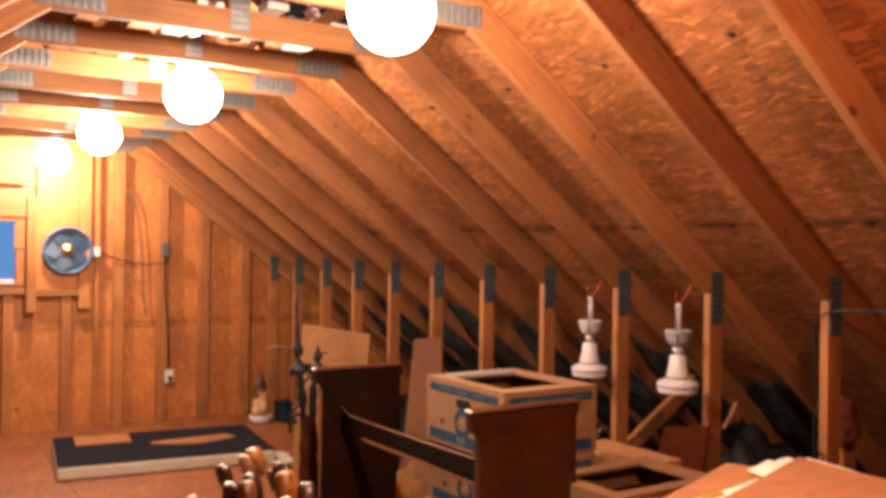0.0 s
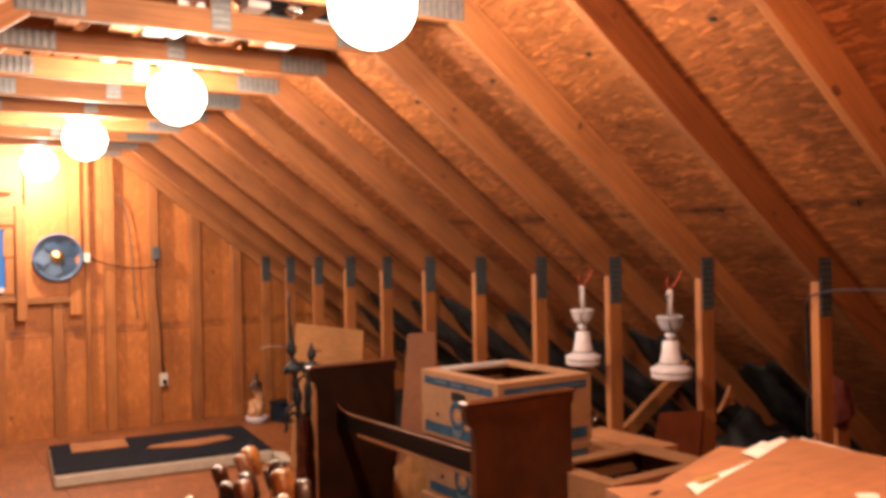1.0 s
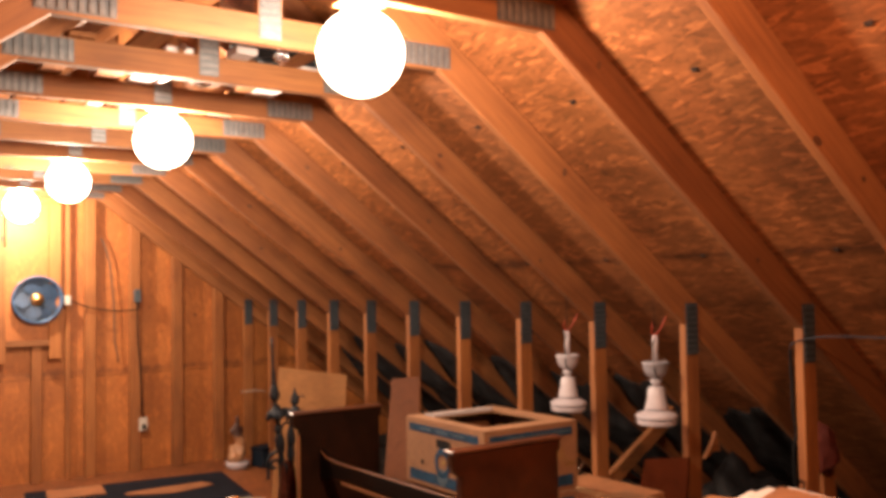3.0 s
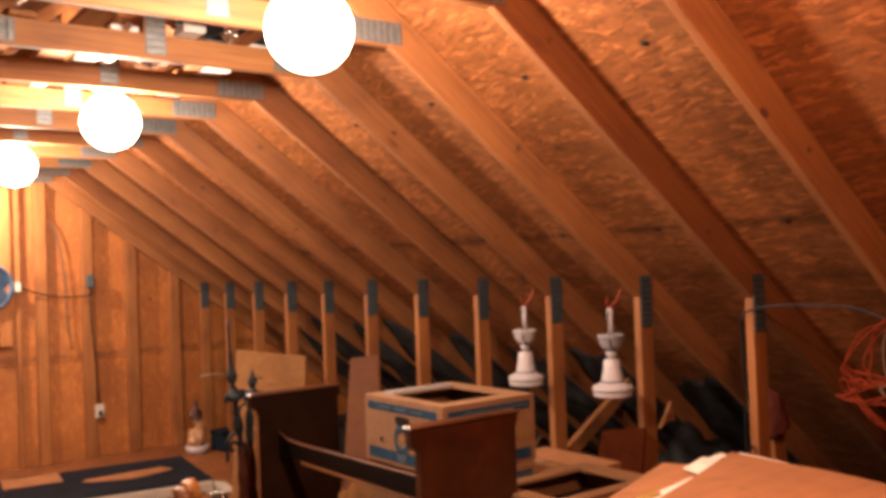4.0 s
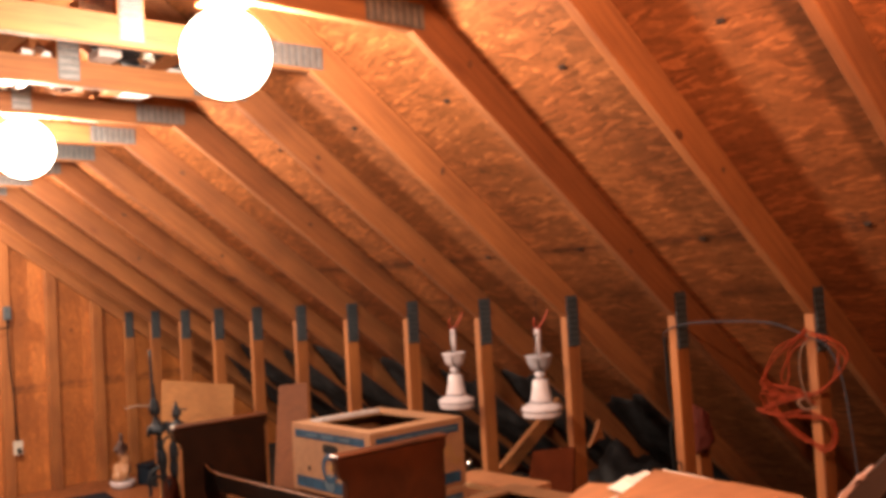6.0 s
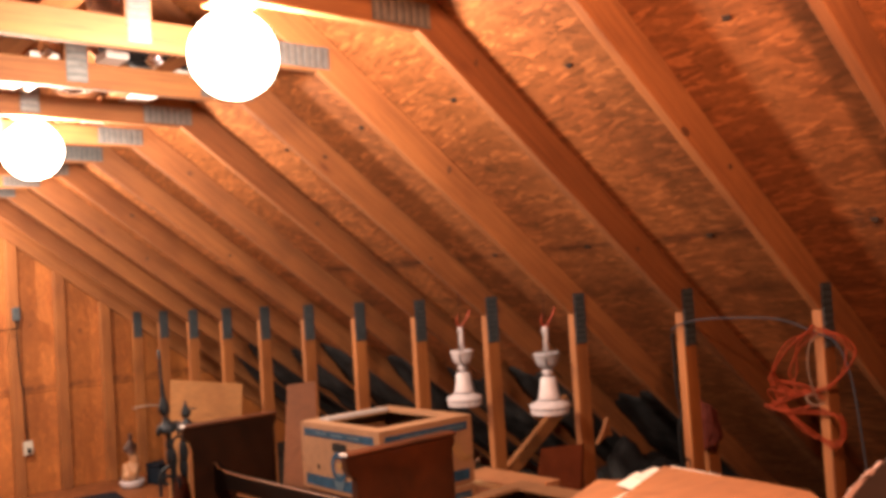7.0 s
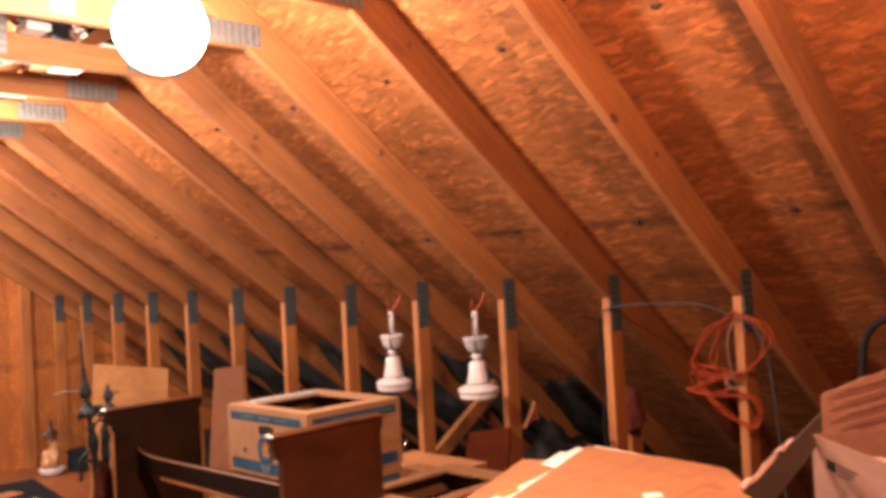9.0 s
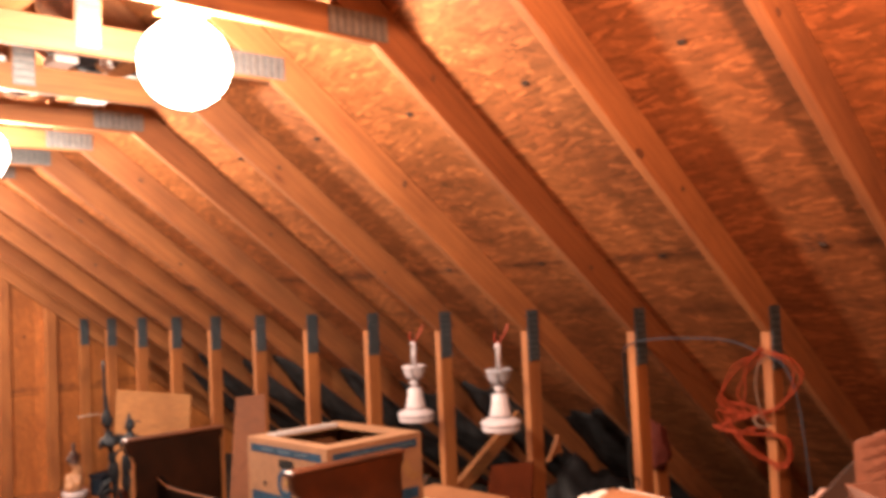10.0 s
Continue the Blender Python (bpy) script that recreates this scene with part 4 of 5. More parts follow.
    for k in range(3):
        box_part("printed_line", (0.118, 0.205 - 0.02 * k, -0.0025, -0.0012, h - 0.048 - k * 0.010, h - 0.045 - k * 0.010), FAINT_INK, t, "unreadable line of print", 0)
    for k in range(5):
        box_part("printed_line", (0.20, 0.36 - 0.03 * (k % 2), -0.0025, -0.0012, h - 0.095 - k * 0.012, h - 0.093 - k * 0.012), FAINT_INK, t, "unreadable line of print", 0)
    bm = bmesh.new()
    nu, nv = 64, 48
    grid = []
    for i in range(nu + 1):
        row = []
        for j in range(nv + 1):
            q = Vector((0.012 + (lu - 0.024) * i / nu, 0.012 + (lw - 0.024) * j / nv, 0))
            dome = math.sin(math.pi * i / nu) ** 0.7 * math.sin(math.pi * j / nv) ** 0.7
            crease = abs(noise.noise(q * 14)) * 0.055 + abs(noise.noise(q * 33 + Vector((5, 0, 0)))) * 0.03 + abs(noise.noise(q * 70)) * 0.012
            row.append(bm.verts.new(q + Vector((0.01 * noise.noise(q * 25 + Vector((0, 9, 0))), 0.01 * noise.noise(q * 25), h - 0.10 + 0.075 * dome + crease))))
        grid.append(row)
    for i in range(nu):
        for j in range(nv):
            bm.faces.new((grid[i][j], grid[i + 1][j], grid[i + 1][j + 1], grid[i][j + 1]))
    part("wrapping", bm, FOAM, t, "crumpled pale pinkish wrapping")
    return t


open_carton()
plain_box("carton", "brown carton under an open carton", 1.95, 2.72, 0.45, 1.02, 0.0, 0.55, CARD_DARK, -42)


# ---- the dark wooden bench frame ----
def bench():
    t = thing("bench", "dark cherry wooden bench frame with flared end panels", "bench", pose(0, 0, 0))
    # the far panel takes the shaded copy, the near one the lit cherry
    for y, xa, xb, flare, wood in ((3.935, 1.975, 2.394, 0.6, SHADED_CHERRY), (2.752, 2.008, 2.451, 0.72, CHERRY)):
        top = 1.071
        prof = [(xa + 0.0145, 0.0), (xb, 0.0), (xb, top - 0.045), (xb + 0.012, top - 0.03), (xb + 0.012, top)]
        prof += [(xa + 0.015 - 0.050 * flare, top), (xa + 0.015 - 0.052 * flare, top - 0.012)] + [(xa + 0.015 - 0.052 * flare * math.cos(a), top - 0.014 - 0.085 * flare * math.sin(a)) for a in [k * math.pi / 16 for k in range(1, 9)]]
        bm = bmesh.new()
        prism(bm, prof, y, y + 0.034)
        soften(bm, 0.003)
        panel = part("end_panel", bm, wood, t, "cherry end panel coloured as shaded" if wood is SHADED_CHERRY else "")
        box_part("top_moulding", (xa + 0.010 - 0.052 * flare, xb + 0.016, y - 0.010, y + 0.044, top + 0.0005, top + 0.014), CHERRY, panel, "rounded top moulding", 0.005)
    box_part("edge_strip", (1.984, 1.9885, 3.936, 3.944, 0.30, 0.985), PINE_Z, t, "pale unfinished edge", 0.001)
    n = 26
    bm = bmesh.new()
    rows = []
    for k in range(n + 1):
        y = 2.787 + (3.933 - 2.787) * k / n
        d = 3.933 - y
        z1 = 0.872 + 0.0006 * (n - k) + 0.035 * math.exp(-d / 0.05)
        z0 = 0.815 - 0.03 * math.exp(-d / 0.1)
        rows.append([bm.verts.new((x, y, z)) for x, z in ((2.085, z0), (2.112, z0), (2.112, z1), (2.085, z1))])
    for a, b in zip(rows, rows[1:]):
        for i in range(4):
            bm.faces.new((a[i], a[(i + 1) % 4], b[(i + 1) % 4], b[i]))
    bm.faces.new(rows[0])
    bm.faces.new(rows[-1][::-1])
    crest = [((a[3].co + a[2].co) / 2 + Vector((-0.010, 0, 0.0006))) for a in rows]
    # near-black rail colour stands for the shade it lies in
    rail = part("rail", bm, RAIL_SHADED, t, "curved rail coloured as shaded wood")
    # the rail's edge highlight, painted as a thin brown strip
    bm = bmesh.new()
    tube(bm, crest, 0.0035, 6)
    part("worn_edge", bm, plain("edge_highlight_brown", (0.16, 0.055, 0.02), 0.5), rail, "brown strip as highlight on the upper edge", smooth=True)
    box_part("ledge", (2.088, 2.13, 2.80, 3.74, 0.790, 0.806), PINE_Y, t, "pale unfinished ledge strip", 0.002)
    box_part("stretcher", (2.09, 2.12, 2.787, 3.933, 0.12, 0.22), CHERRY, t, bevel=0.004)
    return t


bench()


# ---- hanging ceiling-fan bodies ----
def fan_body(x, y, scale, label, canopy=WHITE_ENAMEL):
    top = under(x)
    t = thing("ceiling_fan_body", label, "ceiling fan", pose(x, y, top), "ceiling fan bodies")
    z = -(top - 0.985)
    k = scale
    for name, prof, lab in (
        ("flange", [(0.080, 0.0), (0.087, 0.004), (0.089, 0.022), (0.083, 0.025), (0.083, 0.028), (0.092, 0.031), (0.092, 0.043), (0.087, 0.049), (0.066, 0.058), (0.056, 0.064), (0.050, 0.066)], "white enamel lower flange"),
        ("motor_housing", [(0.0495, 0.0675), (0.0505, 0.072), (0.048, 0.085), (0.040, 0.125), (0.036, 0.165), (0.033, 0.170), (0.020, 0.172)], "white enamel motor housing"),
        ("neck", [(0.017, 0.1725), (0.017, 0.185), (0.024, 0.190), (0.026, 0.200), (0.018, 0.206)], ""),
        ("canopy", [(0.020, 0.2065), (0.040, 0.222), (0.052, 0.245), (0.057, 0.272), (0.061, 0.276), (0.061, 0.284), (0.055, 0.286), (0.050, 0.270), (0.012, 0.262)], "white bowl-shaped canopy"),
        ("downrod", [(0.0125, 0.263), (0.0125, 0.405), (0.009, 0.406)], "white downrod")):
        bm = bmesh.new()
        lathe(bm, [(r * k, z + q) for r, q in prof], 48)
        part(name, bm, canopy if name == "canopy" else WHITE_ENAMEL, t, lab, smooth=name != "flange")
    bm = bmesh.new()
    lathe(bm, [(0.0515 * k, z + 0.0662), (0.0522 * k, z + 0.068), (0.0515 * k, z + 0.0698)], 32)
    part("trim_ring", bm, IRON, t, "thin dark trim line")
    bm = bmesh.new()
    lathe(bm, [(0.0835 * k, z + 0.0245), (0.0875 * k, z + 0.0265), (0.0835 * k, z + 0.0285)], 32)
    part("groove", bm, IRON, t, "dark groove round the flange")
    h = z + 0.40
    for mat, pts, lab in ((RED_WIRE, [(0, 0, h), (0.03, -0.02, h + 0.05), (0.045, -0.03, h + 0.09)], "red wire"), (RED_WIRE, [(0, 0, h), (-0.02, 0.0, h + 0.03), (-0.025, -0.01, h + 0.06)], "red wire"),
                     (BLACK_CORD, [(0, 0, h), (-0.035, -0.02, h - 0.04), (-0.04, -0.03, h - 0.12), (-0.05, -0.05, h - 0.17), (0.0, -0.062, h - 0.21), (0.045, -0.045, h - 0.24)], "black wire"),
                     (BLACK_CORD, [(0, 0, h), (0.004, 0.004, h + 0.05), (0, 0.0, 0.004)], "hanging wire")):
        bm = bmesh.new()
        tube(bm, curve_through(pts, 6), 0.0014 if lab == "hanging wire" else 0.0032, 6)
        part("wire", bm, mat, t, lab, smooth=True)
    return t


fan_body(3.40, TRUSS_Y + 2 * SPACING + 0.015, 1.0, "white ceiling fan body hanging by its downrod")
fan_body(3.40, TRUSS_Y + 1 * SPACING + 0.03, 1.02, "white ceiling fan body, bare wires, hanging under a rafter", plain("dull_zinc", (0.272, 0.2635, 0.2975), 0.5, 0.1, 0.3, 14))


# ---- sheets leaning behind the bench ----
sheet("cardboard_sheet", "tan cardboard panel leaning on the knee-wall posts", [(2.87, 6.33, 0.003), (3.29, 6.10, 0.003), (3.40, 6.15, 0.99), (2.96, 6.375, 1.062)], CARD_TAN, 0.006, category="cardboard")
sheet("hardboard_panel", "narrow brown hardboard panel leaning upright", [(2.62, 4.40, 0.0), (2.83, 4.30, 0.0), (3.055, 4.62, 1.115), (2.92, 4.70, 1.105)], CARD_DARK, 0.008, category="board")


def paper_bag(x, y, turn, label):
    """An open paper bag with creased sides and an uneven mouth."""
    t = thing("paper_bag", label, "paper bag", pose(x, y, 0.0, 0, 0, turn))
    ring = [(-0.088, 0.0), (-0.03, 0.004), (0.0, -0.003), (0.045, 0.003), (0.090, 0.0), (0.080, 0.055), (0.090, 0.11), (0.03, 0.106), (-0.01, 0.112), (-0.05, 0.106), (-0.088, 0.11), (-0.078, 0.055)]
    lift = (0.600, 0.622, 0.628, 0.648, 0.672, 0.700, 0.705, 0.668, 0.712, 0.655, 0.640, 0.615)
    n = len(ring)
    bm = bmesh.new()
    shells = []
    for shrink in (1.0, 0.975):
        rows = []
        for k in range(9):
            f = k / 8
            rows.append([bm.verts.new((px * shrink + 0.004 * math.sin(3 * i + 5 * f), 0.055 + (py - 0.055) * shrink + 0.004 * math.cos(5 * i + 7 * f), lift[i] * f)) for i, (px, py) in enumerate(ring)])
        for a, b in zip(rows, rows[1:]):
            for i in range(n):
                bm.faces.new((a[i], a[(i + 1) % n], b[(i + 1) % n], b[i]))
        shells.append(rows)
    for i in range(n):
        bm.faces.new((shells[0][-1][i], shells[0][-1][(i + 1) % n], shells[1][-1][(i + 1) % n], shells[1][-1][i]))
    part("bag", bm, CARD_TAN, t)


paper_bag(2.277, 3.58, -31.3, "open brown paper bag standing behind the bench rail")


# ---- the low bed base on the floor ----
def bed_base():
    t = thing("box_spring", "low box spring, navy top and white sides, on the floor", "box spring", pose(2.17, 7.22, 0, 0, 0, -7))
    box_part("side_band", (-0.76, 0.76, -0.50, 0.50, 0.0, 0.092), WHITE_CLOTH, t, "dingy white ticking sides", 0.015)
    box_part("top_cover", (-0.755, 0.755, -0.495, 0.495, 0.093, 0.106), DARK_CLOTH, t, "navy blue cloth top", 0.006)


bed_base()
sheet("cardboard_scrap", "square brown cardboard scrap on the navy bed base", [(1.58, 7.40, 0.108), (1.98, 7.35, 0.108), (2.02, 7.67, 0.110), (1.62, 7.73, 0.110)], CARD, 0.004)
bm = bmesh.new()
crescent = [(2.08 + 0.66 * k / 14, 7.22 - 0.12 * math.sin(math.pi * k / 14) - 0.06 * k / 14) for k in range(15)] + [(2.74 - 0.62 * k / 14, 7.17 + 0.13 * (1 - k / 14) + 0.10 * k / 14) for k in range(1, 15)]
a = [bm.verts.new((x, y, 0.1075)) for x, y in crescent]
b = [bm.verts.new((x, y, 0.1125)) for x, y in crescent]
bm.faces.new(a[::-1])
bm.faces.new(b)
for i in range(len(a)):
    bm.faces.new((a[i], a[(i + 1) % len(a)], b[(i + 1) % len(a)], b[i]))
tagged(part("cardboard_scrap", bm, CARD), "curved brown cardboard offcut on the navy bed base", "cardboard")


sheet("ticking_scrap", "dingy white cloth scrap on the floor by the box spring", [(2.80, 6.62, 0.004), (2.98, 6.50, 0.004), (3.04, 6.86, 0.004), (2.90, 6.98, 0.004)], WHITE_CLOTH, 0.006, 0.004, "cloth")


# ---- figurine in the corner (one plain mesh) on a low dish ----
bm = bmesh.new()
lathe(bm, [(0.075, 0.0), (0.095, 0.012), (0.108, 0.055), (0.100, 0.068), (0.085, 0.062)], 28)
tagged(part("dish", bm, WHITE_ENAMEL, m=pose(3.32, 8.14, 0), smooth=True), "white oval ceramic dish on the floor", "dish")
bm = bmesh.new()
for c, size in (((-0.02, 0, 0.10), (0.085, 0.07, 0.055)), ((-0.045, 0.02, 0.15), (0.045, 0.05, 0.07)), ((0.035, 0, 0.16), (0.055, 0.05, 0.085)), ((0.03, 0, 0.24), (0.05, 0.045, 0.06)), ((0.0, -0.01, 0.30), (0.050, 0.03, 0.045)), ((0.04, 0.01, 0.30), (0.03, 0.03, 0.04)), ((-0.01, 0, 0.36), (0.045, 0.035, 0.055)), ((0.0, 0, 0.44), (0.024, 0.022, 0.045)), ((-0.055, 0, 0.34), (0.028, 0.02, 0.03)), ((0.045, 0, 0.35), (0.026, 0.02, 0.028))):
    r = bmesh.ops.create_icosphere(bm, subdivisions=3, radius=1.0)
    for v in r["verts"]:
        v.co = Vector((v.co.x * size[0], v.co.y * size[1], v.co.z * size[2])) * (1 + 0.25 * noise.noise(v.co * 2 + Vector(c) * 20)) + Vector(c)
figurine = part("figurine", bm, two_tone("dark_topped_ceramic", (0.36, 0.19, 0.10), (0.055, 0.026, 0.022), 0.30), m=pose(3.32, 8.14, 0) @ Matrix.Diagonal((0.85, 0.85, 1, 1)), smooth=True)
weld = figurine.modifiers.new("weld", "REMESH")
weld.mode, weld.voxel_size, weld.use_smooth_shade = "VOXEL", 0.012, True
tagged(figurine, "cream ceramic figurine with a dark upper half, on a white dish", "figurine")
DARK_TIN = plain("dark_blue_tin", (0.010, 0.017, 0.028), 0.5, 0.2, 0.5, 14)
tin = thing("storage_tin", "small dark blue tin on the floor in the corner", "tin", pose(3.60, 8.10, 0.0, 0, 0, 15))
box_part("body", (-0.13, 0.13, -0.09, 0.09, 0.0, 0.15), DARK_TIN, tin, bevel=0.01)
box_part("lid", (-0.135, 0.135, -0.095, 0.095, 0.151, 0.185), DARK_CLOTH, tin, "dark lid", 0.008)


# ---- wrought-iron stand ----
def iron_stand():
    t = thing("iron_stand", "black wrought-iron floor candle stand with finials", "candle stand", pose(2.03, 4.32, 0, 0, 0, -23))

    def rod(name, pts, r, lab=""):
        bm = bmesh.new()
        tube(bm, curve_through(pts, 6), r, 8)
        part(name, bm, IRON, t, lab, smooth=True)

    def turned(name, x, prof, lean=0.0, wood=None, lab=""):
        bm = bmesh.new()
        lathe(bm, prof, 20, Matrix.Translation((x, 0, 0)))
        for v in bm.verts:
            v.co.x += lean * (v.co.z - 0.9)
            v.co += Vector((1, 1, 0.5)) * 0.006 * noise.noise(v.co * 60)
        part(name, bm, wood or IRON, t, lab, smooth=bool(wood))

    rod("shaft", [(0.030, 0, 0.70), (0.024, 0, 0.9), (0.006, 0, 1.12), (-0.004, 0, 1.397)], 0.0065)
    turned("finial", 0.013, [(0.007, 1.06), (0.013, 1.075), (0.009, 1.09), (0.022, 1.105), (0.025, 1.125), (0.020, 1.15), (0.011, 1.175), (0.007, 1.24)], -0.03)
    turned("finial", 0.103, [(0.018, 1.055), (0.010, 1.07), (0.021, 1.088), (0.021, 1.105), (0.012, 1.128), (0.004, 1.152)])
    # leafy drip pans and the arm between them
    turned("drip_pan", 0.014, [(0.010, 1.002), (0.030, 1.010), (0.043, 1.022), (0.042, 1.034), (0.026, 1.052), (0.015, 1.072), (0.008, 1.074)])
    turned("drip_pan", 0.104, [(0.012, 1.004), (0.034, 1.012), (0.042, 1.020), (0.034, 1.036), (0.020, 1.058), (0.010, 1.064)])
    rod("arm", [(0.020, 0, 1.030), (0.045, 0, 1.048), (0.070, 0, 1.045), (0.100, 0, 1.020)], 0.013)
    rod("arm", [(0.030, 0, 0.945), (0.050, 0, 0.985), (0.075, 0, 0.985), (0.085, 0, 0.955)], 0.006)
    rod("hook", [(0.110, 0, 1.105), (0.130, 0, 1.112), (0.150, 0, 1.108)], 0.0035)
    for i in range(5):
        turned_by = i * 2 * math.pi / 5
        cx, cy = math.cos(turned_by), math.sin(turned_by)
        for x in (0.014, 0.104):
            rod("leaf", [(x + 0.012 * cx, 0.012 * cy, 1.035), (x + 0.036 * cx, 0.036 * cy, 1.040), (x + 0.050 * cx, 0.050 * cy, 1.020), (x + 0.045 * cx, 0.045 * cy, 1.004)], 0.007)
    # the two stems below, knotted and scrolled
    turned("stem", 0.030, [(0.012, 0.70), (0.012, 0.84), (0.020, 0.858), (0.025, 0.885), (0.022, 0.915), (0.013, 0.935), (0.017, 0.955), (0.014, 0.98), (0.010, 1.008)], -0.10)
    turned("stem", 0.082, [(0.012, 0.78), (0.019, 0.815), (0.021, 0.85), (0.016, 0.875), (0.022, 0.905), (0.020, 0.945), (0.010, 0.968), (0.009, 1.01)])
    rod("scroll", [(0.040, 0, 0.86), (0.012, -0.01, 0.855), (-0.016, -0.015, 0.835), (-0.030, -0.015, 0.80), (-0.024, -0.015, 0.755), (-0.028, -0.015, 0.725)], 0.0085)
    rod("scroll", [(0.030, 0, 0.80), (0.008, -0.01, 0.815), (-0.012, -0.012, 0.80), (-0.006, -0.012, 0.775), (0.010, -0.01, 0.782)], 0.0080)
    rod("scroll", [(0.030, 0, 0.72), (0.050, -0.02, 0.735), (0.060, -0.03, 0.77), (0.050, -0.02, 0.80)], 0.0075)
    turned("turned_base", 0.066, [(0.06, 0.0), (0.06, 0.02), (0.044, 0.06), (0.040, 0.28), (0.046, 0.40), (0.050, 0.52), (0.040, 0.60), (0.046, 0.64), (0.042, 0.70), (0.036, 0.76), (0.022, 0.805), (0.008, 0.812)],
           wood=plain("dark_red_wood", (0.0595, 0.014, 0.0063), 0.6, 0, 0.7, 30), lab="red-brown turned wooden base")


iron_stand()


# ---- golf bag and clubs ----
def golf():
    bag = thing("golf_bag", "dark leather golf bag standing by the bench", "golf bag", pose(1.10, 2.50, 0))
    bm = bmesh.new()
    lathe(bm, [(0.13, 0.0), (0.135, 0.02), (0.125, 0.3), (0.12, 0.7), (0.128, 0.89), (0.118, 0.89), (0.11, 0.7), (0.11, 0.05)], 28)
    part("bag", bm, BLACK_BAG, bag, smooth=True)
    bm = bmesh.new()
    lathe(bm, [(0.129, 0.886), (0.134, 0.896), (0.134, 0.91), (0.127, 0.915), (0.119, 0.91), (0.119, 0.893)], 28)
    part("rim", bm, IRON, bag, smooth=True)

    def club(dx, dy, z, turn, mat, lab, size=1.0, lean=0.0):
        t = thing("golf_club", lab, "golf club", pose(1.10, 2.50, 0), "golf clubs")
        bm = bmesh.new()
        tube(bm, [(dx * 0.5, dy * 0.5, 0.1), (dx, dy, z)], 0.006, 8)
        part("shaft", bm, CHROME, t, "chrome shaft", smooth=True)
        bm = bmesh.new()
        bmesh.ops.create_icosphere(bm, subdivisions=3, radius=0.047)
        mm = Matrix.Translation((dx, dy, z + 0.005)) @ pose(0, 0, 0, 72, lean, turn) @ Matrix.Diagonal((0.62 * size, 0.95 * size, 0.52 * size, 1))
        for v in bm.verts:
            v.co *= 0.043 / sum(abs(c) ** 3.2 for c in v.co) ** (1 / 3.2)
            v.co.x = min(v.co.x, 0.030)
            if v.co.y < 0:
                v.co.x *= 1 + v.co.y * 8
            v.co.z = max(v.co.z, -0.026)
            v.co.x = max(v.co.x, -0.042) + 0.006 * noise.noise(v.co * 30 + Vector((turn, 0, 0)))
        bmesh.ops.transform(bm, matrix=mm, verts=bm.verts)
        head = part("head", bm, mat, t, "varnished wooden head", smooth=True)
        bm = bmesh.new()
        block(bm, 0.0285, 0.0315, -0.016, 0.016, -0.014, 0.014)
        bmesh.ops.transform(bm, matrix=mm, verts=bm.verts)
        part("face_insert", bm, BRASS, head, "brass face plate")

    WORN_VARNISH = plain("worn_varnish", (0.11, 0.034, 0.008), 0.4, 0, 0.8, 26, 0.1, 0.3)
    club(0.115, 0.20, 1.01, 30, PERSIMMON, "golf wood with a varnished brown head", 1.05)
    club(0.08, 0.17, 1.00, 75, WORN_VARNISH, "golf wood with a worn brown head", 1.05, 15)
    club(0.00, 0.13, 1.00, 120, plain("dark_varnish", (0.06, 0.022, 0.012), 0.25, 0, 0.3, 18, 0.05, 0.5), "golf wood with a dark head", 0.85)
    club(0.085, -0.10, 1.01, 20, PERSIMMON, "golf wood with a glossy red-brown head", 1.1)
    club(0.10, -0.03, 1.02, -40, plain("black_varnish", (0.02, 0.015, 0.012), 0.25, 0, 0.3, 18, 0.05, 0.5), "golf wood with a black head", 1.0)
    club(-0.02, -0.11, 1.01, 10, WORN_VARNISH, "golf wood with an orange-brown head", 0.9)
    club(-0.155, -0.13, 1.0, 60, PERSIMMON, "golf wood with a shiny brown head", 0.85)
    DARKW = plain("brown_black_varnish", (0.03, 0.012, 0.007), 0.35, 0, 0.3, 18, 0.05, 0.3)
    club(0.04, 0.02, 0.99, 50, DARKW, "golf wood with a dark scuffed head", 1.0)
    club(-0.03, -0.02, 0.985, 140, DARKW, "golf wood with a nearly black head", 1.0)
    club(0.12, 0.06, 0.985, 100, DARKW, "golf wood with a blackened head", 0.9)
    club(0.13, -0.12, 0.985, -10, DARKW, "golf wood with a black-brown head", 1.0)
    club(0.06, -0.17, 0.98, 80, CERAMIC, "golf club with a worn cream head", 0.8)


golf()


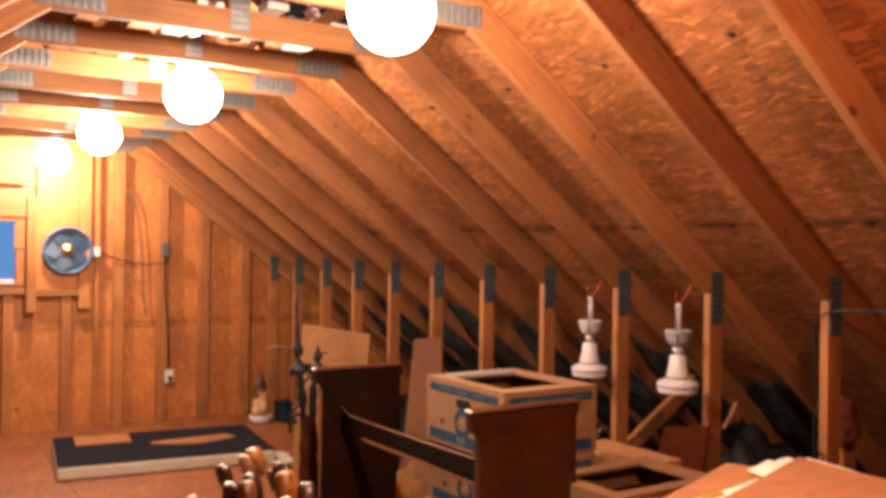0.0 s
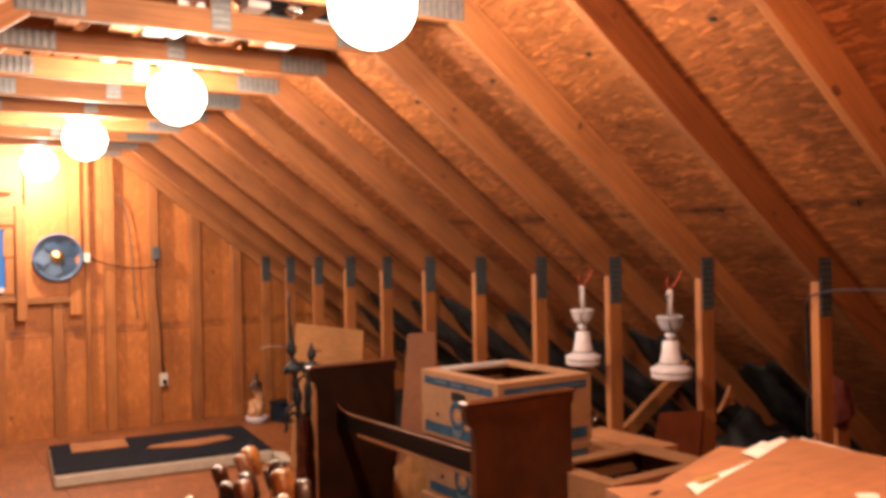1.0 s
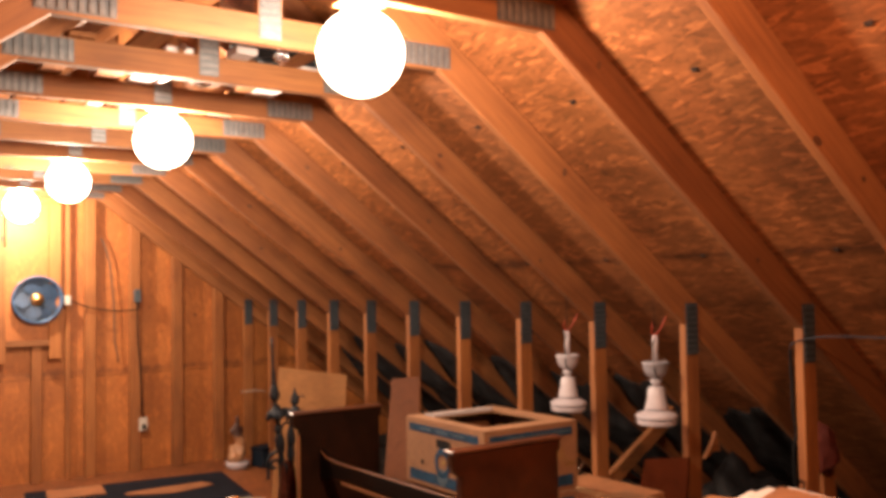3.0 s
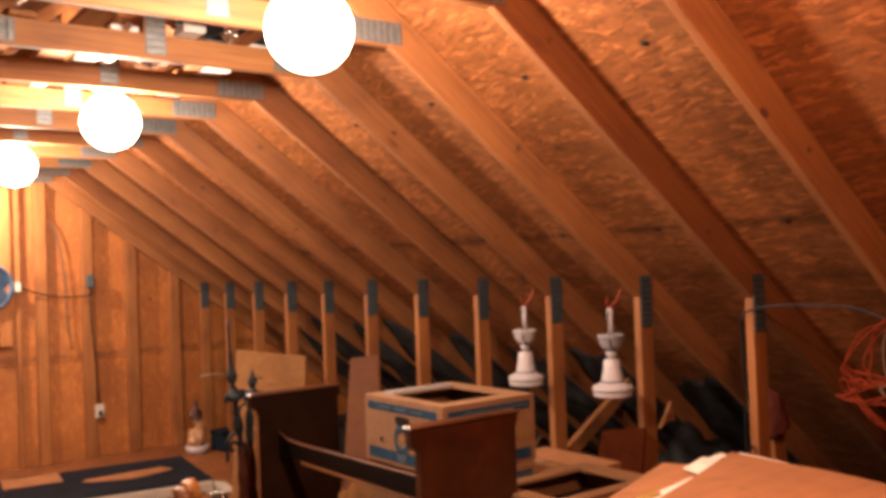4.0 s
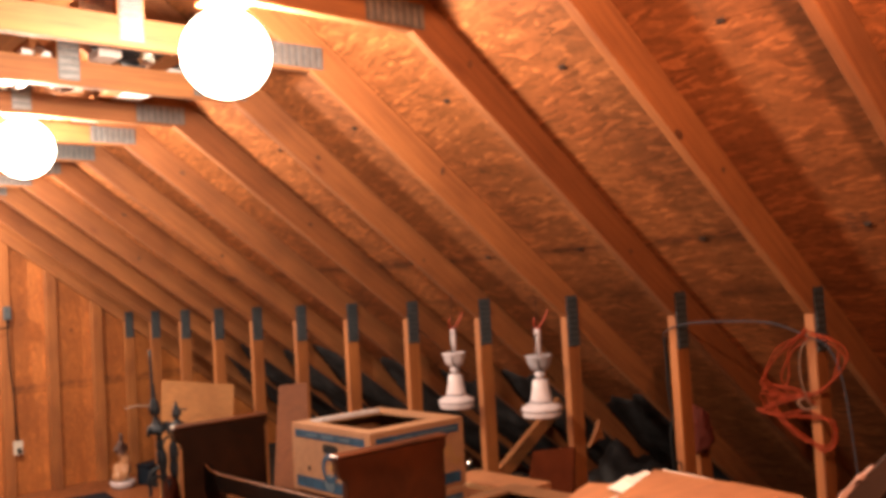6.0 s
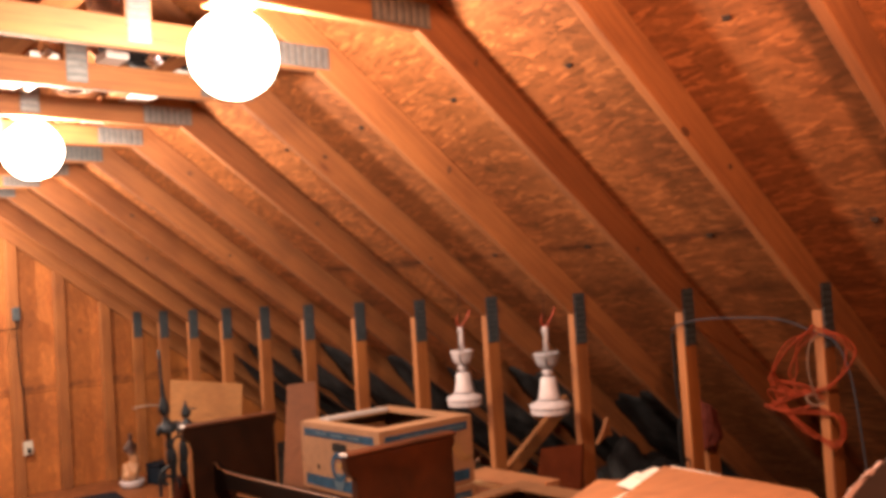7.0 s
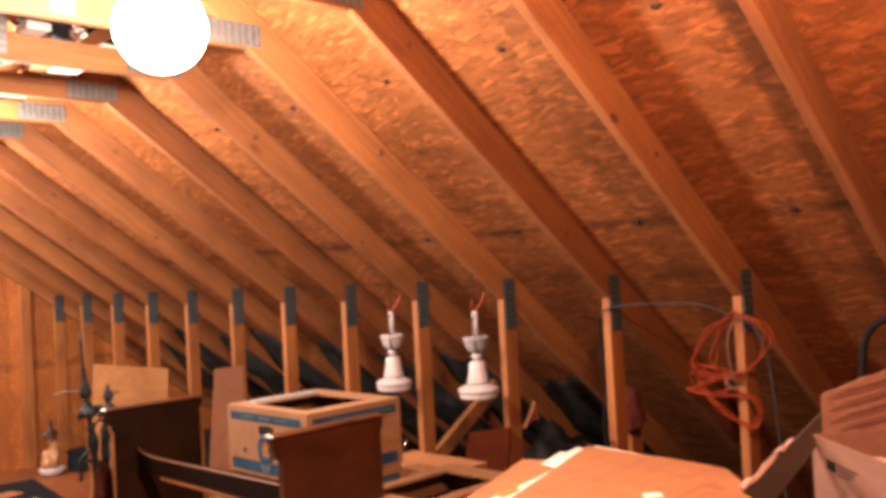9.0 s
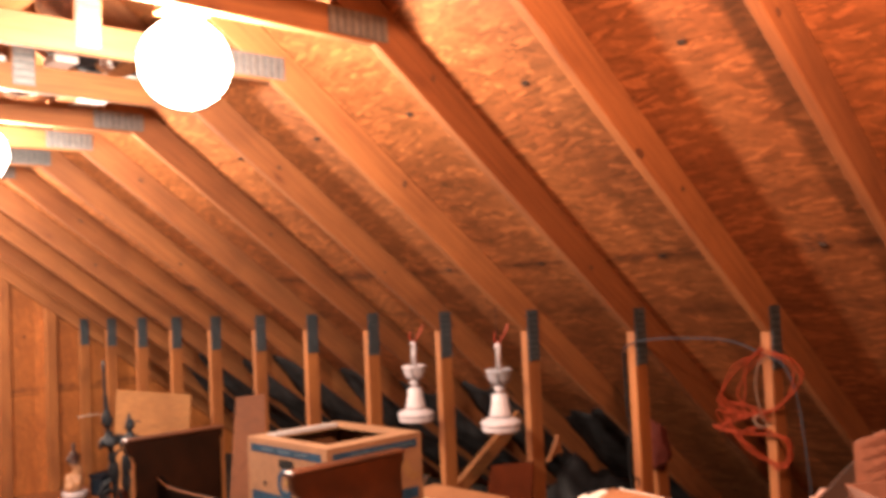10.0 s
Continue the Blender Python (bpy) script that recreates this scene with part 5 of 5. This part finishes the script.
# ---- cords on the posts ----
def cord_coil():
    """An orange extension cord hung in loose loops on a post."""
    t = thing("extension_cord", "orange extension cord hanging in loose loops on a post", "extension cord", pose(0, 0, 0))
    random.seed(11)
    py = TRUSS_Y - SPACING + 0.02
    loops = ([(1.917, 1.369), (2.003, 1.299), (2.09, 1.208), (2.103, 1.174), (2.038, 1.147), (1.93, 1.143), (1.968, 1.113)],
             [(1.917, 1.369), (1.967, 1.299), (2.016, 1.21), (1.99, 1.145), (1.921, 1.115)],
             [(1.917, 1.369), (1.825, 1.344), (1.786, 1.291), (1.823, 1.205), (1.895, 1.149), (2.004, 1.111), (2.121, 1.06)],
             [(2.121, 1.06), (2.045, 1.049), (1.924, 1.065), (1.846, 1.033), (1.825, 0.982), (1.864, 0.936), (1.92, 0.953), (2.0, 1.001), (2.08, 1.074), (2.088, 1.14), (2.005, 1.1)])
    for loop, times in zip(loops, (3, 2, 3, 4)):
        for k in range(times):
            pts = [(POST_X - 0.022 - 0.008 * k + 0.012 * math.sin(3 * i + k), y + random.uniform(-0.020, 0.020), z + random.uniform(-0.018, 0.018)) for i, (y, z) in enumerate(loop)]
            bm = bmesh.new()
            tube(bm, curve_through(pts, 6), 0.0028, 6)
            part("loop", bm, ORANGE_CORD, t, smooth=True)
    bm = bmesh.new()
    tube(bm, curve_through([(POST_X - 0.05, py - 0.03, 1.095), (POST_X - 0.060, py + 0.01, 1.085), (POST_X - 0.05, py + 0.04, 1.11), (POST_X - 0.045, py + 0.015, 1.125)], 5), 0.004, 6)
    part("tie", bm, WHITE_CORD, t, "pale cord tie", smooth=True)


cord_coil()


def loose_cable(name, label, pts, r, mat):
    bm = bmesh.new()
    tube(bm, curve_through(pts, 8), r, 7)
    tagged(part(name, bm, mat, smooth=True), label, "cable")


y0, y1, y2 = TRUSS_Y, TRUSS_Y - SPACING, TRUSS_Y - 2 * SPACING
loose_cable("grey_cable", "grey cable strung between two posts", [(3.55, y0 + 0.045, 1.36), (3.565, y0 + 0.01, 1.385), (3.56, y0 - 0.1, 1.405), (3.56, y0 - 0.3, 1.41), (3.555, y1 + 0.15, 1.40), (3.56, y1 + 0.01, 1.345), (3.55, y1 - 0.06, 1.31), (3.56, y1 - 0.10, 1.18), (3.57, y1 - 0.12, 0.9), (3.58, y1 - 0.13, 0.6)], 0.0032, GREY_CORD)
loose_cable("white_cable", "pale cable looped on a post", [(3.54, y1 + 0.01, 1.34), (3.535, y1 + 0.035, 1.31), (3.535, y1 + 0.05, 1.24), (3.535, y1 + 0.04, 1.16), (3.535, y1 + 0.02, 1.10)], 0.003, WHITE_CORD)
loose_cable("black_hose", "thick black hose looped over a post", [(3.56, y2 + 0.19, 0.98), (3.55, y2 + 0.17, 1.15), (3.545, y2 + 0.145, 1.29), (3.545, y2 + 0.07, 1.355), (3.545, y2 - 0.05, 1.37), (3.55, y2 - 0.16, 1.30), (3.56, y2 - 0.2, 1.05)], 0.013, BLACK_CORD)
loose_cable("black_cable", "black cable hanging from a nail on a post", [(3.560, y0 + 0.046, 1.345), (3.575, y0 + 0.058, 1.30), (3.585, y0 + 0.062, 1.20), (3.58, y0 + 0.058, 1.10), (3.59, y0 + 0.052, 1.00), (3.58, y0 + 0.060, 0.93), (3.60, y0 + 0.072, 0.80), (3.61, y0 + 0.066, 0.70)], 0.007, BLACK_CORD)
loose_cable("black_cable", "short black cable looped on the front of a post", [(3.572, y0 + 0.034, 0.80), (3.566, y0 + 0.030, 0.815), (3.566, y0 + 0.015, 0.812), (3.568, y0 + 0.010, 0.795), (3.568, y0 + 0.016, 0.775)], 0.003, BLACK_CORD)


# ---- the dark eave behind the posts ----
def lump(name, label, category, c, size, mat, seed, rough=0.35):
    bm = bmesh.new()
    bmesh.ops.create_icosphere(bm, subdivisions=4, radius=1.0)
    for v in bm.verts:
        n = v.co.copy()
        v.co = Vector((n.x * size[0], n.y * size[1], max(n.z, -0.75) * size[2])) * (1 + rough * noise.noise(n * 2.2 + Vector((seed, 0, 0))) + 0.1 * noise.noise(n * 7 + Vector((0, seed, 0)))) 
    lowest = min(v.co.z for v in bm.verts)
    for v in bm.verts:
        v.co += Vector(c) - Vector((0, 0, lowest))
    tagged(part(name, bm, mat, smooth=True), label, category)


lump("rubbish_bag", "full black plastic bag under the eave", "bag", (4.0, 3.12, 0.0), (0.25, 0.27, 0.36), BLACK_BAG, 2)
lump("rubbish_bag", "crumpled black plastic bag behind a post", "bag", (4.05, 2.66, 0.0), (0.22, 0.24, 0.31), BLACK_BAG, 9)
DULL = plain("red_brown_board", (0.046, 0.0090, 0.0026), 0.9)
DULL.node_tree.nodes["Principled BSDF"].inputs["Specular IOR Level"].default_value = 0.03
sheet("hardboard_panel", "dull red-brown hardboard offcut leaning on a post", [(3.40, 3.42, 0.0), (3.40, 3.07, 0.0), (3.555, 3.09, 0.825), (3.555, 3.36, 0.775)], DULL, 0.012, category="board")
lump("red_cloth", "dull red rag hung behind a post", "cloth", (3.80, 2.585, 0.80), (0.025, 0.075, 0.105), RED_CLOTH, 4, 0.5)
offcut = box_part("pine_offcut", (-0.045, 0.045, -0.019, 0.019, 0.0, 0.84), PINE_Z, bevel=0.003, m=pose(3.92, 2.615, 0.06, 0, -4, 0))
tagged(offcut, "pine offcut standing in the eave behind a post", "offcut")
strap = bmesh.new()
tube(strap, curve_through([(3.80, 2.66, 0.88), (3.81, 2.655, 0.75), (3.80, 2.66, 0.6), (3.82, 2.65, 0.4)], 6), 0.012, 6)
tagged(part("strap", strap, GREY_CORD, smooth=True), "grey-blue strap hanging behind a post", "strap")


def brace(n, x0, z0, x1, z1, label, half=0.04, mat=PINE_X):
    y = TRUSS_Y + n * SPACING + LUMBER + 0.001
    d = Vector((z0 - z1, x1 - x0)).normalized() * half
    bm = bmesh.new()
    prism(bm, [(x0 + d.x, z0 + d.y), (x0 - d.x, z0 - d.y), (x1 - d.x, z1 - d.y), (x1 + d.x, z1 + d.y)], y, y + LUMBER)
    soften(bm, 0.003)
    tagged(part("brace", bm, mat), label, "brace")


brace(2, 3.60, 0.50, 4.24, 0.90, "pine brace nailed across a post and rafter")
bm = bmesh.new()
yb = TRUSS_Y + SPACING + LUMBER + 0.001
prism(bm, [(3.735, 0.785), (3.79, 0.845), (3.825, 0.905), (3.832, 0.86), (3.85, 0.81), (3.80, 0.815)], yb, yb + 0.02)
tagged(part("wood_splinter", bm, PINE_X), "split pine splinter sticking out behind a post", "splinter")


# ---- odds and ends lying on the collar ties ----
top = TIE_Z + TIE_D
def plank(x0, x1, y0, y1, label, z=0.0, mat=PINE_Y):
    ob = box_part("plank", (x0, x1, y0, y1, top + 0.001 + z, top + 0.02 + z), mat, bevel=0.002)
    tagged(ob, label, "plank", "planks on the ties")


plank(1.83, 1.905, 3.2, 5.4, "pine plank laid on the collar ties")
plank(1.20, 1.31, 2.6, 5.6, "pine plank laid along the collar ties")
plank(0.985, 1.075, 3.7, 7.6, "narrow pine plank on the collar ties")
plank(1.62, 1.70, 4.5, 7.9, "pale pine strip on the collar ties")
plank(1.345, 1.45, 3.73, 4.85, "white painted board on the collar ties", 0, WHITE_BOARD)
plank(1.472, 1.502, 3.73, 5.0, "white painted strip on the collar ties", 0, WHITE_BOARD)
plank(1.915, 2.035, 3.73, 4.9, "pale grey board on the collar ties", 0, WHITE_BOARD)
bm = bmesh.new()
random.seed(3)
for k in range(6):
    r = random.uniform(0.06, 0.11)
    tube(bm, [(1.665 + r * math.cos(a * math.pi / 10) + 0.012 * k + 0.02 * math.sin(2.3 * a + k), 4.06 + r * 3.0 * math.sin(a * math.pi / 10), top + 0.006 + 0.006 * k + 0.004 * math.sin(a)) for a in range(21)], 0.006, 6)
tagged(part("rope_coil", bm, WHITE_CORD, smooth=True), "pale coiled rope on the collar ties", "rope")
for x, y, sx, sy, sz, mat, lab, nm in ((1.635, 3.685, 0.045, 0.06, 0.03, WHITE_BOARD, "small white packet on the collar ties", "packet"), (1.345, 4.945, 0.035, 0.05, 0.05, WHITE_BOARD, "small white box on the collar ties", "small_box"), (1.40, 3.715, 0.015, 0.02, 0.03, CHROME, "small shiny fitting on the collar ties", "fitting")):
    ob = box_part(nm, (x - sx, x + sx, y - sy, y + sy, top + 0.001 if nm != "small_box" else top + 0.001, top + 0.001 + sz), mat, bevel=0.004)
    tagged(ob, lab, nm.replace("_", " "))
lump("dark_scrap", "heap of dark scrap with shiny foil on the collar ties", "scrap", (1.84, 3.72, top), (0.20, 0.10, 0.06), IRON, 7, 0.6)
lump("foil_scrap", "crumpled shiny foil on the collar ties", "foil", (1.79, 3.64, top - 0.012), (0.035, 0.025, 0.03), CHROME, 8, 0.6)
hook = bmesh.new()
tube(hook, curve_through([(2.700, 2.934, 0.868), (2.712, 2.928, 0.900), (2.730, 2.926, 0.922), (2.748, 2.930, 0.926)], 6), 0.003, 7)
tagged(part("wire_hook", hook, CHROME, smooth=True), "bent shiny wire hook on a fruit carton", "hook")
